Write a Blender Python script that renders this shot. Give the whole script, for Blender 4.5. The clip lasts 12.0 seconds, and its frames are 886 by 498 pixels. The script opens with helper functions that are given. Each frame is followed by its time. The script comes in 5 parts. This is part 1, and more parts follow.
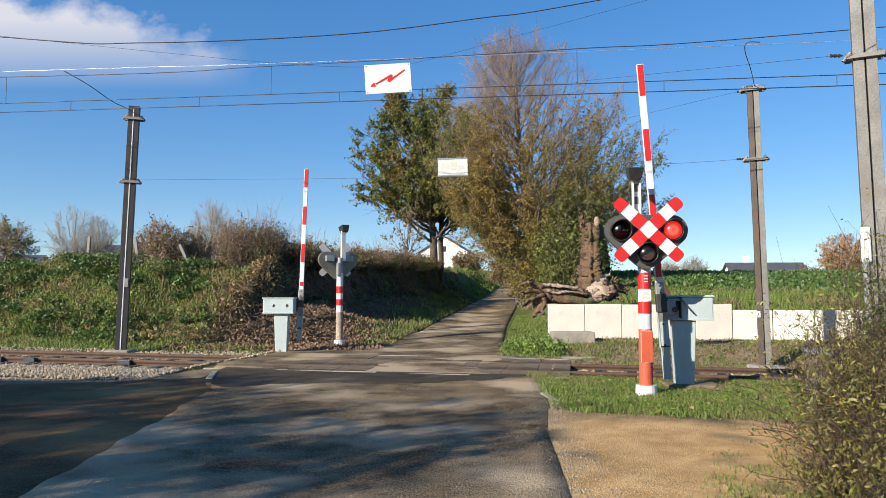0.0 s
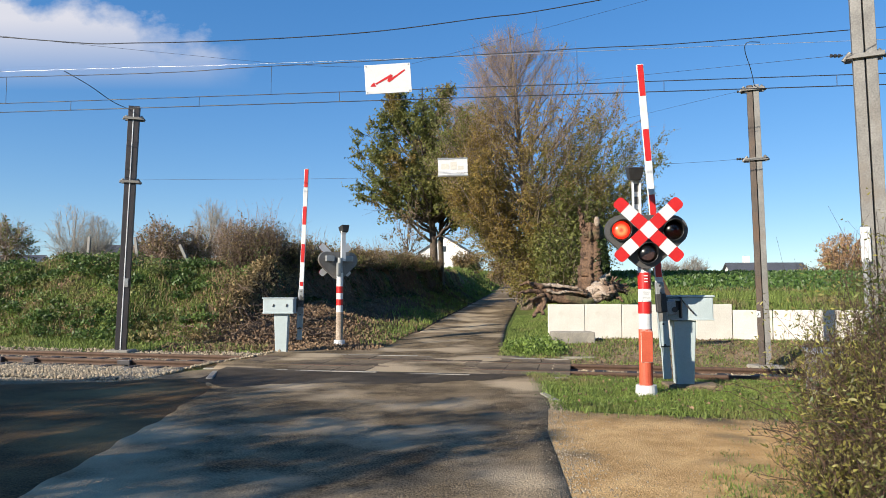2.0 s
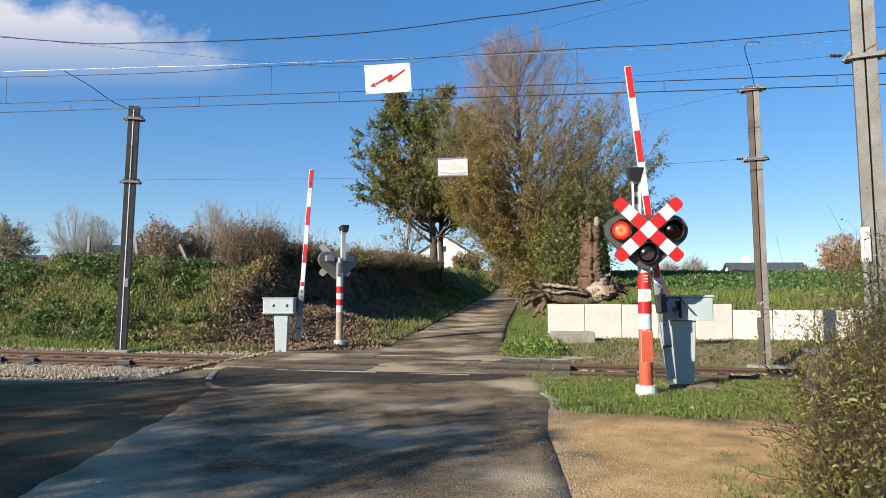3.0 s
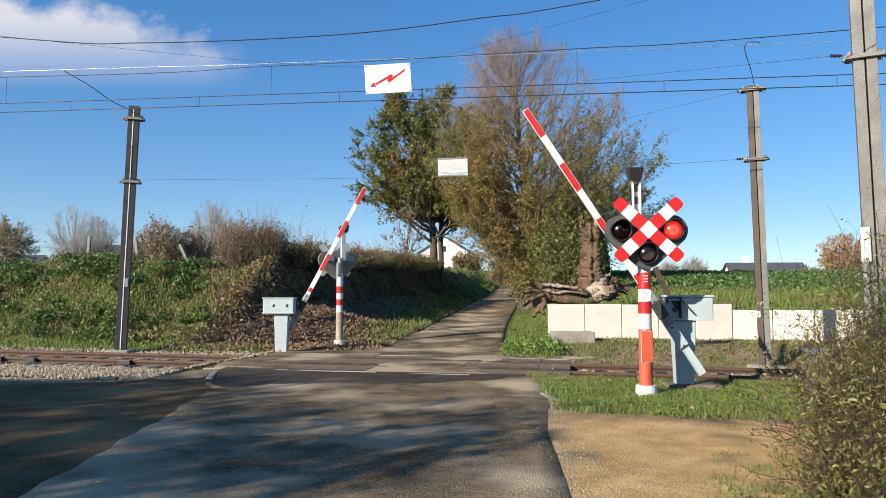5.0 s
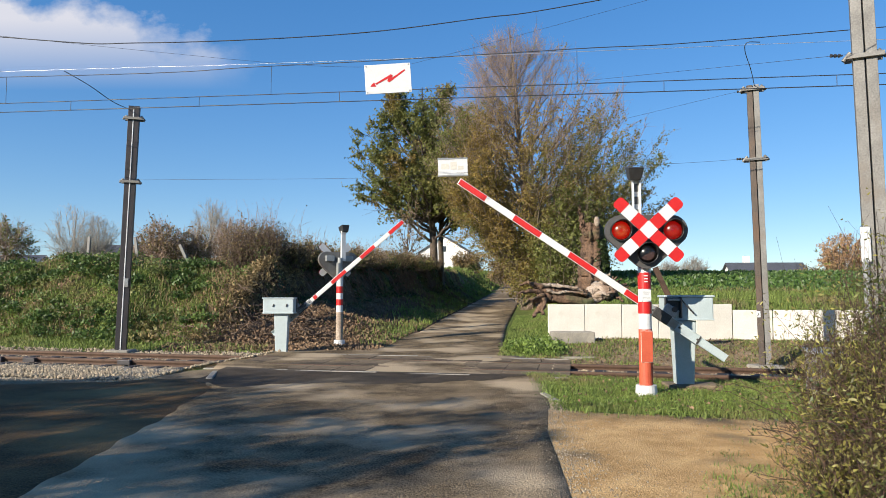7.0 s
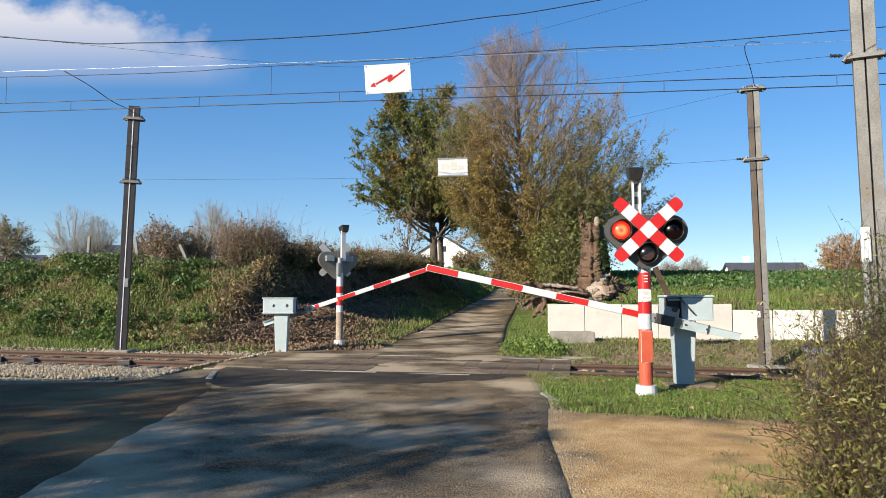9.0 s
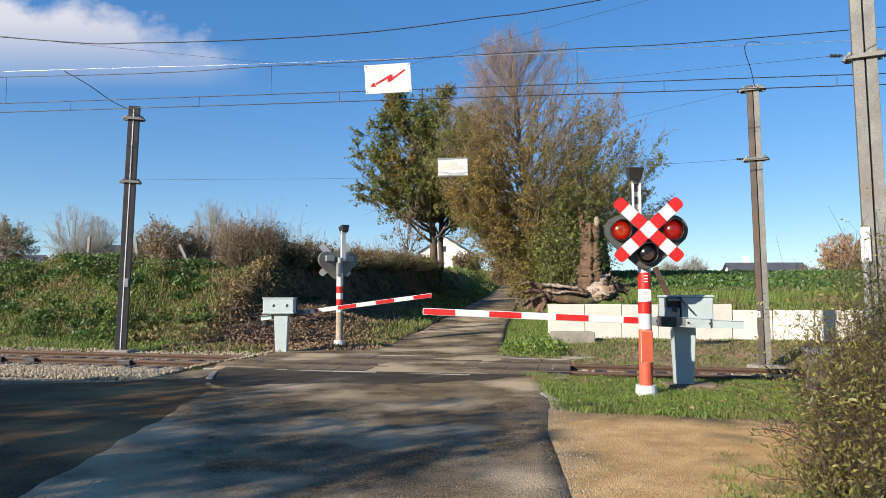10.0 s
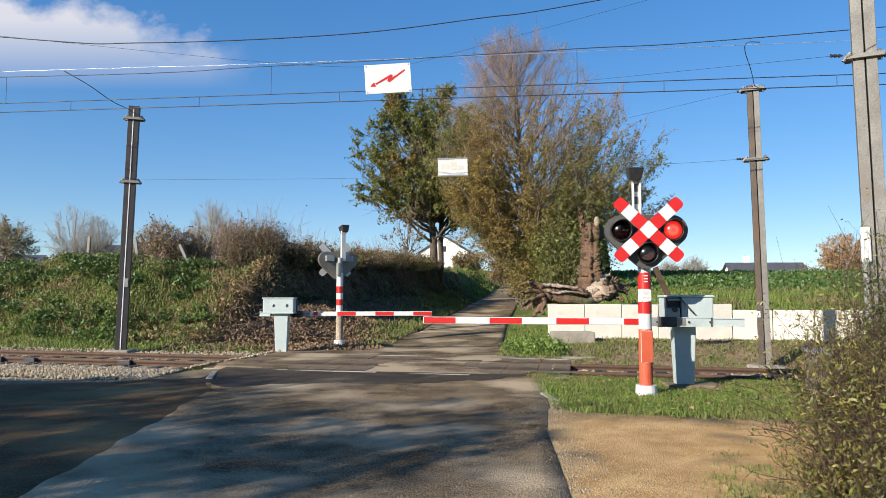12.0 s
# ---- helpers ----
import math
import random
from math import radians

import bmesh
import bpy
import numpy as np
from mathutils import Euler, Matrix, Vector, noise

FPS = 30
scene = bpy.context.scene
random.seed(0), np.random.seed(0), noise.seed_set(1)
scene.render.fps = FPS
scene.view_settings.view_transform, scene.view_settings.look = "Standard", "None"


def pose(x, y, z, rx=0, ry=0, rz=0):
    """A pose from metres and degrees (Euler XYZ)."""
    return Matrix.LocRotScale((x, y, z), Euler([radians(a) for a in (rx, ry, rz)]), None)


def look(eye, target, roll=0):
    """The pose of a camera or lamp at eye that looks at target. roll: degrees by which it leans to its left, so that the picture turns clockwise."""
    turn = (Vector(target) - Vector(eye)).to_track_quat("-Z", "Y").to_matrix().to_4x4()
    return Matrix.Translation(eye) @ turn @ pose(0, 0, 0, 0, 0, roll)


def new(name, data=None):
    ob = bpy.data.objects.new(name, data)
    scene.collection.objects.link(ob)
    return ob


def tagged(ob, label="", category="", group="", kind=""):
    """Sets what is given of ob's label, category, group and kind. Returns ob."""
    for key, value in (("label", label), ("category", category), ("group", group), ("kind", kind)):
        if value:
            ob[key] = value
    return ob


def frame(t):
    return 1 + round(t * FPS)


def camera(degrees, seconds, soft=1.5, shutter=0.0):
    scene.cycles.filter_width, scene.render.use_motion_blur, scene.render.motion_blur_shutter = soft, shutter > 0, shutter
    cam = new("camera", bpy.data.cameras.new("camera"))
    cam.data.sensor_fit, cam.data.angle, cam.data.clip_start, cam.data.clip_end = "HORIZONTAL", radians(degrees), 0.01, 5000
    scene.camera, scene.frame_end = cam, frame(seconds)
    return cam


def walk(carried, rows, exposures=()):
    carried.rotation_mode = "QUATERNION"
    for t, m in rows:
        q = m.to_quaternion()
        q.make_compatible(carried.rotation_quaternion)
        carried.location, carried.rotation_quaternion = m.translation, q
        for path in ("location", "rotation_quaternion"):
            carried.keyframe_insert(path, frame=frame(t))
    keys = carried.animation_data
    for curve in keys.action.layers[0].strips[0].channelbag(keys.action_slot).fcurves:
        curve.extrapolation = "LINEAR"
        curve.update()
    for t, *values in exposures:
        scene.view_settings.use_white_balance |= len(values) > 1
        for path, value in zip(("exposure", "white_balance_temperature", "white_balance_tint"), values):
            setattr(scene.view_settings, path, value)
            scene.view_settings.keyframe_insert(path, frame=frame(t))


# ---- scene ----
cam = camera(64.2, 12.0, soft=0.8)
EYE = pose(0, 0, 1.5, 93.753, 0, 0)
walk(cam, [(0, EYE), (12, EYE)], exposures=[(0, 0.82), (12, 0.82)])

# ---- world and sun ----
SUN_FROM = Vector((-0.74, -0.67, 0.43)).normalized()
world = bpy.data.worlds.new("sky")
scene.world = world
world.use_nodes = True
wn, wl = world.node_tree.nodes, world.node_tree.links
wn.clear()
sky = wn.new("ShaderNodeTexSky")
sky.sky_type = "NISHITA"
sky.sun_disc = False
sky.sun_elevation = math.asin(SUN_FROM.z)
sky.sun_rotation = math.atan2(SUN_FROM.x, SUN_FROM.y)
sky.air_density, sky.dust_density, sky.ozone_density = 1.0, 0.0, 3.6
bg = wn.new("ShaderNodeBackground")
bg.inputs["Strength"].default_value = 0.083
wo = wn.new("ShaderNodeOutputWorld")
hsv = wn.new("ShaderNodeHueSaturation")
hsv.inputs["Hue"].default_value = 0.511
hsv.inputs["Saturation"].default_value = 1.55
hsv.inputs["Value"].default_value = 1.84
gam = wn.new("ShaderNodeGamma")
gam.inputs[1].default_value = 0.66
# clear air: the pale band at the horizon stays low
wup = wn.new("ShaderNodeTexCoord")
wlift = wn.new("ShaderNodeVectorMath"); wlift.operation = "ADD"; wlift.inputs[1].default_value = (0, 0, 0.025)
wnorm = wn.new("ShaderNodeVectorMath"); wnorm.operation = "NORMALIZE"
wl.new(wup.outputs["Generated"], wlift.inputs[0]); wl.new(wlift.outputs[0], wnorm.inputs[0]); wl.new(wnorm.outputs[0], sky.inputs["Vector"])
wl.new(sky.outputs[0], gam.inputs[0])
wl.new(gam.outputs[0], hsv.inputs["Color"])
wl.new(hsv.outputs[0], bg.inputs[0])


def wmath(op, a, b=None, clamp=False):
    m = wn.new("ShaderNodeMath"); m.operation = op; m.use_clamp = clamp
    for i, v in enumerate((a, b)):
        if v is None:
            continue
        if isinstance(v, (int, float)):
            m.inputs[i].default_value = v
        else:
            wl.new(v, m.inputs[i])
    return m.outputs[0]


# a white fair-weather cloud, low in the sky, with torn edges
wco = wn.new("ShaderNodeTexCoord")
wse = wn.new("ShaderNodeSeparateXYZ")
wl.new(wco.outputs["Generated"], wse.inputs[0])
wy = wmath("MAXIMUM", wse.outputs[1], 0.05)
wu, wv = wmath("DIVIDE", wse.outputs[0], wy), wmath("DIVIDE", wse.outputs[2], wy)
wcomb = wn.new("ShaderNodeCombineXYZ")
wl.new(wmath("MULTIPLY", wu, 9.0), wcomb.inputs[0]); wl.new(wmath("MULTIPLY", wv, 12.0), wcomb.inputs[1])
wno = wn.new("ShaderNodeTexNoise")
wno.inputs["Scale"].default_value, wno.inputs["Detail"].default_value, wno.inputs["Roughness"].default_value = 1.0, 9, 0.55
wl.new(wcomb.outputs[0], wno.inputs["Vector"])
# upper rim falls towards the right, the under side melts into the blue
rim = wmath("SUBTRACT", wmath("SUBTRACT", 0.452, wmath("MULTIPLY", wmath("ADD", wu, 0.63), 0.23)), wv)
up = wmath("MULTIPLY", wmath("ADD", rim, wmath("MULTIPLY", wmath("SUBTRACT", wno.outputs[0], 0.5), 0.17)), 27.0, True)
low = wmath("MULTIPLY", wmath("SUBTRACT", wv, 0.295), 9.5, True)
side = wmath("MULTIPLY", wmath("ADD", wmath("SUBTRACT", -0.27, wu), wmath("MULTIPLY", wmath("SUBTRACT", wno.outputs[0], 0.5), 0.16)), 14.0, True)
dens = wmath("MULTIPLY", wmath("MULTIPLY", up, low), wmath("MULTIPLY", side, 0.95))
front = wmath("GREATER_THAN", wse.outputs[1], 0.05)
cl = wn.new("ShaderNodeBackground")
cl.inputs[0].default_value = (0.88, 0.88, 0.96, 1)
cl.inputs[1].default_value = 0.49
wmix = wn.new("ShaderNodeMixShader")
wl.new(wmath("MULTIPLY", dens, front), wmix.inputs[0])
wl.new(bg.outputs[0], wmix.inputs[1]); wl.new(cl.outputs[0], wmix.inputs[2])
wl.new(wmix.outputs[0], wo.inputs[0])

sun_data = bpy.data.lights.new("sun", "SUN")
sun_data.energy, sun_data.angle, sun_data.color = 5.0, radians(0.55), (1.0, 0.91, 0.78)
sun = new("sun", sun_data)
sun.matrix_world = look(SUN_FROM * 60, (0, 0, 0))


# ---- materials ----
def material(name, low, high, scale=8.0, fine=60.0, rough=0.8, metal=0.0, bump=0.2, third=None, patch=0.6, rnd=0.0, translucent=0.0, coat=0.0, dist=0.01, con=0.28, spec=0.5):
    """Two colours mixed by coarse and fine noise at real size, a third in worn patches, relief from the fine noise."""
    m = bpy.data.materials.new(name)
    m.use_nodes = True
    n, l = m.node_tree.nodes, m.node_tree.links
    b = n["Principled BSDF"]
    geo = n.new("ShaderNodeTexCoord")
    n1 = n.new("ShaderNodeTexNoise"); n1.inputs["Scale"].default_value = scale; n1.inputs["Detail"].default_value = 9; n1.inputs["Roughness"].default_value = 0.62
    n2 = n.new("ShaderNodeTexNoise"); n2.inputs["Scale"].default_value = fine; n2.inputs["Detail"].default_value = 4
    l.new(geo.outputs["Object"], n1.inputs["Vector"]); l.new(geo.outputs["Object"], n2.inputs["Vector"])
    add = n.new("ShaderNodeMath"); add.operation = "ADD"
    l.new(n1.outputs[0], add.inputs[0]); l.new(n2.outputs[0], add.inputs[1])
    ramp = n.new("ShaderNodeMapRange"); ramp.inputs[1].default_value = 1 - con; ramp.inputs[2].default_value = 1 + con
    l.new(add.outputs[0], ramp.inputs[0])
    mix = n.new("ShaderNodeMix"); mix.data_type = "RGBA"
    mix.inputs[6].default_value, mix.inputs[7].default_value = (*low, 1), (*high, 1)
    l.new(ramp.outputs[0], mix.inputs[0])
    out = mix.outputs[2]
    if third:
        n3 = n.new("ShaderNodeTexNoise"); n3.inputs["Scale"].default_value = scale * 0.37; n3.inputs["Detail"].default_value = 7
        l.new(geo.outputs["Object"], n3.inputs["Vector"])
        r3 = n.new("ShaderNodeMapRange"); r3.inputs[1].default_value = patch - 0.06; r3.inputs[2].default_value = patch + 0.06
        l.new(n3.outputs[0], r3.inputs[0])
        m3 = n.new("ShaderNodeMix"); m3.data_type = "RGBA"; m3.inputs[7].default_value = (*third, 1)
        l.new(r3.outputs[0], m3.inputs[0]); l.new(out, m3.inputs[6])
        out = m3.outputs[2]
    if rnd:
        isl = n.new("ShaderNodeNewGeometry")
        obi = n.new("ShaderNodeObjectInfo")
        sm = n.new("ShaderNodeMath"); sm.operation = "ADD"
        l.new(isl.outputs["Random Per Island"], sm.inputs[0]); l.new(obi.outputs["Random"], sm.inputs[1])
        fr = n.new("ShaderNodeMath"); fr.operation = "FRACT"; l.new(sm.outputs[0], fr.inputs[0])
        rr = n.new("ShaderNodeMapRange"); rr.inputs[3].default_value = 1 - rnd; rr.inputs[4].default_value = 1 + rnd
        l.new(fr.outputs[0], rr.inputs[0])
        mu = n.new("ShaderNodeVectorMath"); mu.operation = "SCALE"
        l.new(out, mu.inputs[0]); l.new(rr.outputs[0], mu.inputs["Scale"])
        out = mu.outputs[0]
    l.new(out, b.inputs["Base Color"])
    b.inputs["Roughness"].default_value, b.inputs["Metallic"].default_value = rough, metal
    b.inputs["Specular IOR Level"].default_value = spec
    if coat:
        b.inputs["Coat Weight"].default_value = coat
    if bump:
        bp = n.new("ShaderNodeBump"); bp.inputs["Strength"].default_value = bump; bp.inputs["Distance"].default_value = dist
        l.new(add.outputs[0], bp.inputs["Height"]); l.new(bp.outputs[0], b.inputs["Normal"])
    if translucent:
        tr = n.new("ShaderNodeBsdfTranslucent"); l.new(out, tr.inputs[0])
        ms = n.new("ShaderNodeMixShader"); ms.inputs[0].default_value = translucent
        l.new(b.outputs[0], ms.inputs[1]); l.new(tr.outputs[0], ms.inputs[2])
        l.new(ms.outputs[0], n["Material Output"].inputs[0])
    return m


M_GROUND = material("meadow_soil", (0.06, 0.085, 0.02), (0.13, 0.15, 0.04), 0.9, 14, 0.95, third=(0.10, 0.07, 0.04), patch=0.58, bump=0.6, dist=0.04, spec=0.12)
M_ASPHALT = material("worn_asphalt", (0.045, 0.031, 0.016), (0.268, 0.196, 0.114), 1.3, 48, 0.8, third=(0.41, 0.315, 0.20), patch=0.55, bump=1.0, dist=0.014, con=0.19, spec=0.12)
M_ASPHALT_DARK = material("side_asphalt", (0.045, 0.026, 0.011), (0.155, 0.093, 0.041), 0.9, 50, 0.8, third=(0.26, 0.162, 0.07), patch=0.6, bump=1.0, dist=0.014, con=0.2, spec=0.12)
M_NEWASPHALT = material("new_asphalt_with_shade", (0.028, 0.022, 0.015), (0.085, 0.066, 0.045), 2.2, 60, 0.75, third=(0.12, 0.095, 0.066), patch=0.6, bump=0.8, dist=0.01, spec=0.12)
M_CONCRETE = material("grey_concrete", (0.19, 0.17, 0.135), (0.36, 0.325, 0.265), 3, 40, 0.9, third=(0.16, 0.15, 0.13), patch=0.62, bump=0.3, rnd=0.12)
M_WALL = material("pale_concrete", (0.47, 0.44, 0.38), (0.60, 0.57, 0.50), 2.5, 30, 0.85, third=(0.38, 0.34, 0.26), patch=0.62, bump=0.15, rnd=0.05)
M_SAND = material("ochre_gravel", (0.36, 0.215, 0.085), (0.60, 0.395, 0.185), 2.2, 70, 0.95, third=(0.22, 0.155, 0.085), patch=0.6, bump=0.9, dist=0.015, con=0.17, spec=0.12)
M_STONE = material("ballast_stone", (0.19, 0.15, 0.095), (0.42, 0.34, 0.23), 9, 60, 0.9, rnd=0.45, bump=0.2)
M_BALLAST = material("ballast_bed", (0.10, 0.085, 0.065), (0.34, 0.30, 0.24), 14, 40, 0.95, bump=0.8, dist=0.03)
M_PANEL = material("worn_crossing_concrete", (0.085, 0.064, 0.042), (0.25, 0.19, 0.125), 2.2, 45, 0.9, third=(0.075, 0.058, 0.04), patch=0.57, bump=0.7, rnd=0.06, spec=0.12)
M_RUST = material("rusty_steel", (0.04, 0.022, 0.014), (0.105, 0.058, 0.034), 6, 80, 0.8, metal=0.0, bump=0.2)
# browner, darkened copy of the mast steel, with shade in its colour
M_POLESHADED = material("shaded_brown_mast_steel", (0.045, 0.034, 0.027), (0.115, 0.088, 0.068), 3, 40, 0.65, metal=0.2, third=(0.12, 0.07, 0.04), patch=0.58, bump=0.1)
M_GALV = material("galvanised_steel", (0.20, 0.21, 0.21), (0.32, 0.33, 0.32), 5, 60, 0.5, metal=0.35, third=(0.22, 0.2, 0.17), patch=0.63, bump=0.1)
M_DARKSTEEL = material("dark_steel", (0.03, 0.03, 0.032), (0.07, 0.065, 0.06), 5, 50, 0.6, metal=0.4, bump=0.1)
M_POLE = material("weathered_mast_steel", (0.12, 0.115, 0.105), (0.24, 0.23, 0.21), 3, 40, 0.6, metal=0.3, third=(0.16, 0.135, 0.11), patch=0.6, bump=0.1)
M_BOX = material("pale_blue_grey_paint", (0.34, 0.40, 0.40), (0.42, 0.48, 0.48), 4, 50, 0.5, third=(0.29, 0.33, 0.33), patch=0.64, bump=0.04)
M_WHITE = material("white_paint", (0.52, 0.52, 0.51), (0.61, 0.61, 0.60), 4, 40, 0.45, third=(0.48, 0.47, 0.44), patch=0.67, bump=0.03)
M_RED = material("red_paint", (0.42, 0.010, 0.009), (0.51, 0.016, 0.013), 4, 40, 0.4, bump=0.03)
M_REDFADE = material("faded_red_paint", (0.40, 0.06, 0.026), (0.50, 0.10, 0.045), 5, 60, 0.6, third=(0.60, 0.24, 0.13), patch=0.58, bump=0.05)
M_BLACK = material("black_plastic", (0.012, 0.012, 0.013), (0.03, 0.03, 0.03), 6, 60, 0.5, bump=0.05)
M_BOARD = material("lamp_board_grey", (0.045, 0.043, 0.04), (0.085, 0.08, 0.075), 5, 60, 0.55, bump=0.05)
M_BARK = material("bark", (0.045, 0.034, 0.025), (0.13, 0.10, 0.075), 5, 30, 0.95, bump=0.8, dist=0.02)
M_LIMB = material("grey_brown_limb", (0.10, 0.075, 0.058), (0.24, 0.19, 0.15), 5, 30, 0.95, bump=0.5, dist=0.01)
M_TWIG = material("grey_brown_twig", (0.19, 0.13, 0.10), (0.36, 0.265, 0.205), 5, 40, 0.9, bump=0.0, rnd=0.3)
M_PALETWIG = material("pale_grey_twig", (0.22, 0.19, 0.155), (0.40, 0.355, 0.295), 5, 40, 0.9, bump=0.0, rnd=0.3)
M_DEADWOOD = material("bleached_dead_wood", (0.17, 0.115, 0.075), (0.50, 0.41, 0.32), 2.5, 22, 0.9, third=(0.17, 0.10, 0.06), patch=0.57, bump=0.6, dist=0.02)
M_LEAF_GREEN = material("green_leaf", (0.10, 0.12, 0.03), (0.225, 0.225, 0.058), 0.7, 9, 0.6, third=(0.25, 0.17, 0.045), patch=0.58, rnd=0.5, bump=0, translucent=0.42)
M_LEAF_GOLD = material("golden_autumn_leaf", (0.17, 0.115, 0.034), (0.37, 0.265, 0.065), 0.35, 9, 0.6, third=(0.165, 0.175, 0.04), patch=0.47, rnd=0.45, bump=0, translucent=0.42)
M_LEAF_ORANGE = material("pale_orange_leaf", (0.36, 0.21, 0.10), (0.56, 0.36, 0.18), 0.5, 9, 0.6, rnd=0.35, bump=0, translucent=0.35)
M_LEAF_BROWN = material("brown_hedge_leaf", (0.13, 0.09, 0.04), (0.28, 0.20, 0.085), 0.8, 9, 0.7, third=(0.05, 0.07, 0.015), patch=0.55, rnd=0.5, bump=0, translucent=0.25)
M_LEAF_BANK = material("bank_weed_leaf", (0.055, 0.10, 0.018), (0.165, 0.235, 0.05), 0.5, 8, 0.6, third=(0.23, 0.18, 0.07), patch=0.56, rnd=0.45, bump=0, translucent=0.3)
M_LEAF_IVY = material("dark_ivy_leaf", (0.02, 0.035, 0.01), (0.06, 0.085, 0.02), 1.5, 9, 0.4, rnd=0.5, bump=0, translucent=0.2)
M_CLOVER = material("bright_weed_leaf", (0.09, 0.15, 0.022), (0.20, 0.27, 0.055), 1.5, 9, 0.6, rnd=0.4, bump=0, translucent=0.3)
M_SHOOT = material("dark_red_brown_shoot", (0.04, 0.024, 0.017), (0.12, 0.07, 0.048), 3, 30, 0.85, bump=0.0, rnd=0.5)
M_MASTDARK = material("dark_mast_steel", (0.016, 0.014, 0.016), (0.042, 0.037, 0.038), 4, 40, 0.5, metal=0.2, bump=0.05)
M_STRAW = material("withered_grass", (0.17, 0.12, 0.055), (0.36, 0.27, 0.13), 1.2, 9, 0.8, rnd=0.4, bump=0, translucent=0.25)
M_NETTLE = material("nettle_leaf", (0.035, 0.07, 0.014), (0.10, 0.165, 0.035), 0.8, 9, 0.55, rnd=0.45, bump=0, translucent=0.3)
M_CROP = material("beet_leaf", (0.04, 0.085, 0.016), (0.10, 0.165, 0.038), 0.4, 6, 0.5, rnd=0.45, bump=0, translucent=0.3)
M_GRASS = material("grass_blade", (0.08, 0.125, 0.02), (0.215, 0.265, 0.06), 1.2, 9, 0.7, third=(0.2, 0.16, 0.07), patch=0.6, rnd=0.4, bump=0, translucent=0.3)
M_SOIL = material("leafy_brown_soil", (0.045, 0.028, 0.018), (0.15, 0.095, 0.06), 1.6, 22, 0.95, third=(0.10, 0.11, 0.035), patch=0.62, bump=0.8, dist=0.03, spec=0.12)
M_APRON = material("earthy_gravel", (0.12, 0.088, 0.052), (0.29, 0.225, 0.145), 3, 45, 0.95, third=(0.13, 0.14, 0.05), patch=0.62, bump=0.8, dist=0.02, spec=0.12)
M_LITTER = material("fallen_leaf", (0.10, 0.06, 0.032), (0.25, 0.165, 0.095), 2, 20, 0.85, rnd=0.5, bump=0)
M_BRUSH = material("dark_bramble_stem", (0.07, 0.047, 0.033), (0.17, 0.118, 0.082), 3, 30, 0.9, bump=0.0, rnd=0.45)
M_SNAG = material("torn_brown_wood", (0.05, 0.029, 0.018), (0.195, 0.115, 0.068), 2.5, 16, 0.9, third=(0.07, 0.075, 0.03), patch=0.6, bump=0.7, dist=0.03)
M_WILLOW = material("yellowing_willow_leaf", (0.085, 0.085, 0.020), (0.33, 0.29, 0.075), 1.5, 9, 0.5, third=(0.06, 0.085, 0.02), patch=0.5, rnd=0.5, bump=0, translucent=0.3)
M_ROOF = material("dark_slate_roof", (0.045, 0.047, 0.055), (0.085, 0.088, 0.1), 1.5, 12, 0.7, bump=0.2)
M_RENDER = material("white_render", (0.56, 0.55, 0.52), (0.66, 0.65, 0.62), 0.5, 10, 0.85, bump=0.1)
M_WIRE = material("dark_wire", (0.03, 0.032, 0.036), (0.06, 0.062, 0.066), 3, 30, 0.5, metal=0.5, bump=0)
M_WIRELIGHT = material("bare_aluminium_wire", (0.40, 0.41, 0.42), (0.52, 0.53, 0.54), 3, 30, 0.35, metal=0.6, bump=0)
M_GLASSDARK = material("window_glass", (0.02, 0.025, 0.03), (0.04, 0.045, 0.05), 2, 10, 0.08, bump=0)


# ---- mesh helpers ----
def link(name, bm, mat, parent=None, label="", smooth=False):
    me = bpy.data.meshes.new(name)
    bm.to_mesh(me)
    bm.free()
    me.materials.append(mat)
    if smooth:
        me.shade_smooth()
    ob = new(name, me)
    ob.parent = parent
    if label:
        tagged(ob, label)
    return ob


part = link


def thing(name, m, label, category, group="", kind=""):
    ob = new(name)
    ob.matrix_world = m
    ob.empty_display_size = 0.2
    return tagged(ob, label, category, group, kind)


def array_mesh(name, verts, faces, mat, parent=None, smooth=False):
    """A mesh from numpy arrays; all faces have the same number of corners."""
    verts, faces = np.asarray(verts, np.float32), np.asarray(faces, np.int32)
    me = bpy.data.meshes.new(name)
    k = faces.shape[1]
    me.vertices.add(len(verts)); me.vertices.foreach_set("co", verts.ravel())
    me.loops.add(faces.size); me.loops.foreach_set("vertex_index", faces.ravel())
    me.polygons.add(len(faces)); me.polygons.foreach_set("loop_start", np.arange(0, faces.size, k, dtype=np.int32))
    me.update(calc_edges=True)
    me.validate()
    if smooth:
        me.shade_smooth()
    me.materials.append(mat)
    ob = new(name, me)
    ob.parent = parent
    return ob


def box(bm, c, s, bevel=0.0, m=None, taper=1.0):
    g = bmesh.ops.create_cube(bm, size=1)
    for v in g["verts"]:
        k = taper if v.co.z < 0 else 1.0
        v.co = Vector((v.co.x * s[0] * k, v.co.y * s[1] * k, v.co.z * s[2]))
    if bevel:
        es = list({e for v in g["verts"] for e in v.link_edges})
        r = bmesh.ops.bevel(bm, geom=es, offset=bevel, segments=2, affect="EDGES", profile=0.5)
        vs = list({v for fc in r["faces"] for v in fc.verts} | {v for v in g["verts"] if v.is_valid})
    else:
        vs = g["verts"]
    for v in vs:
        v.co = (m @ v.co if m else v.co) + Vector(c)
    return vs


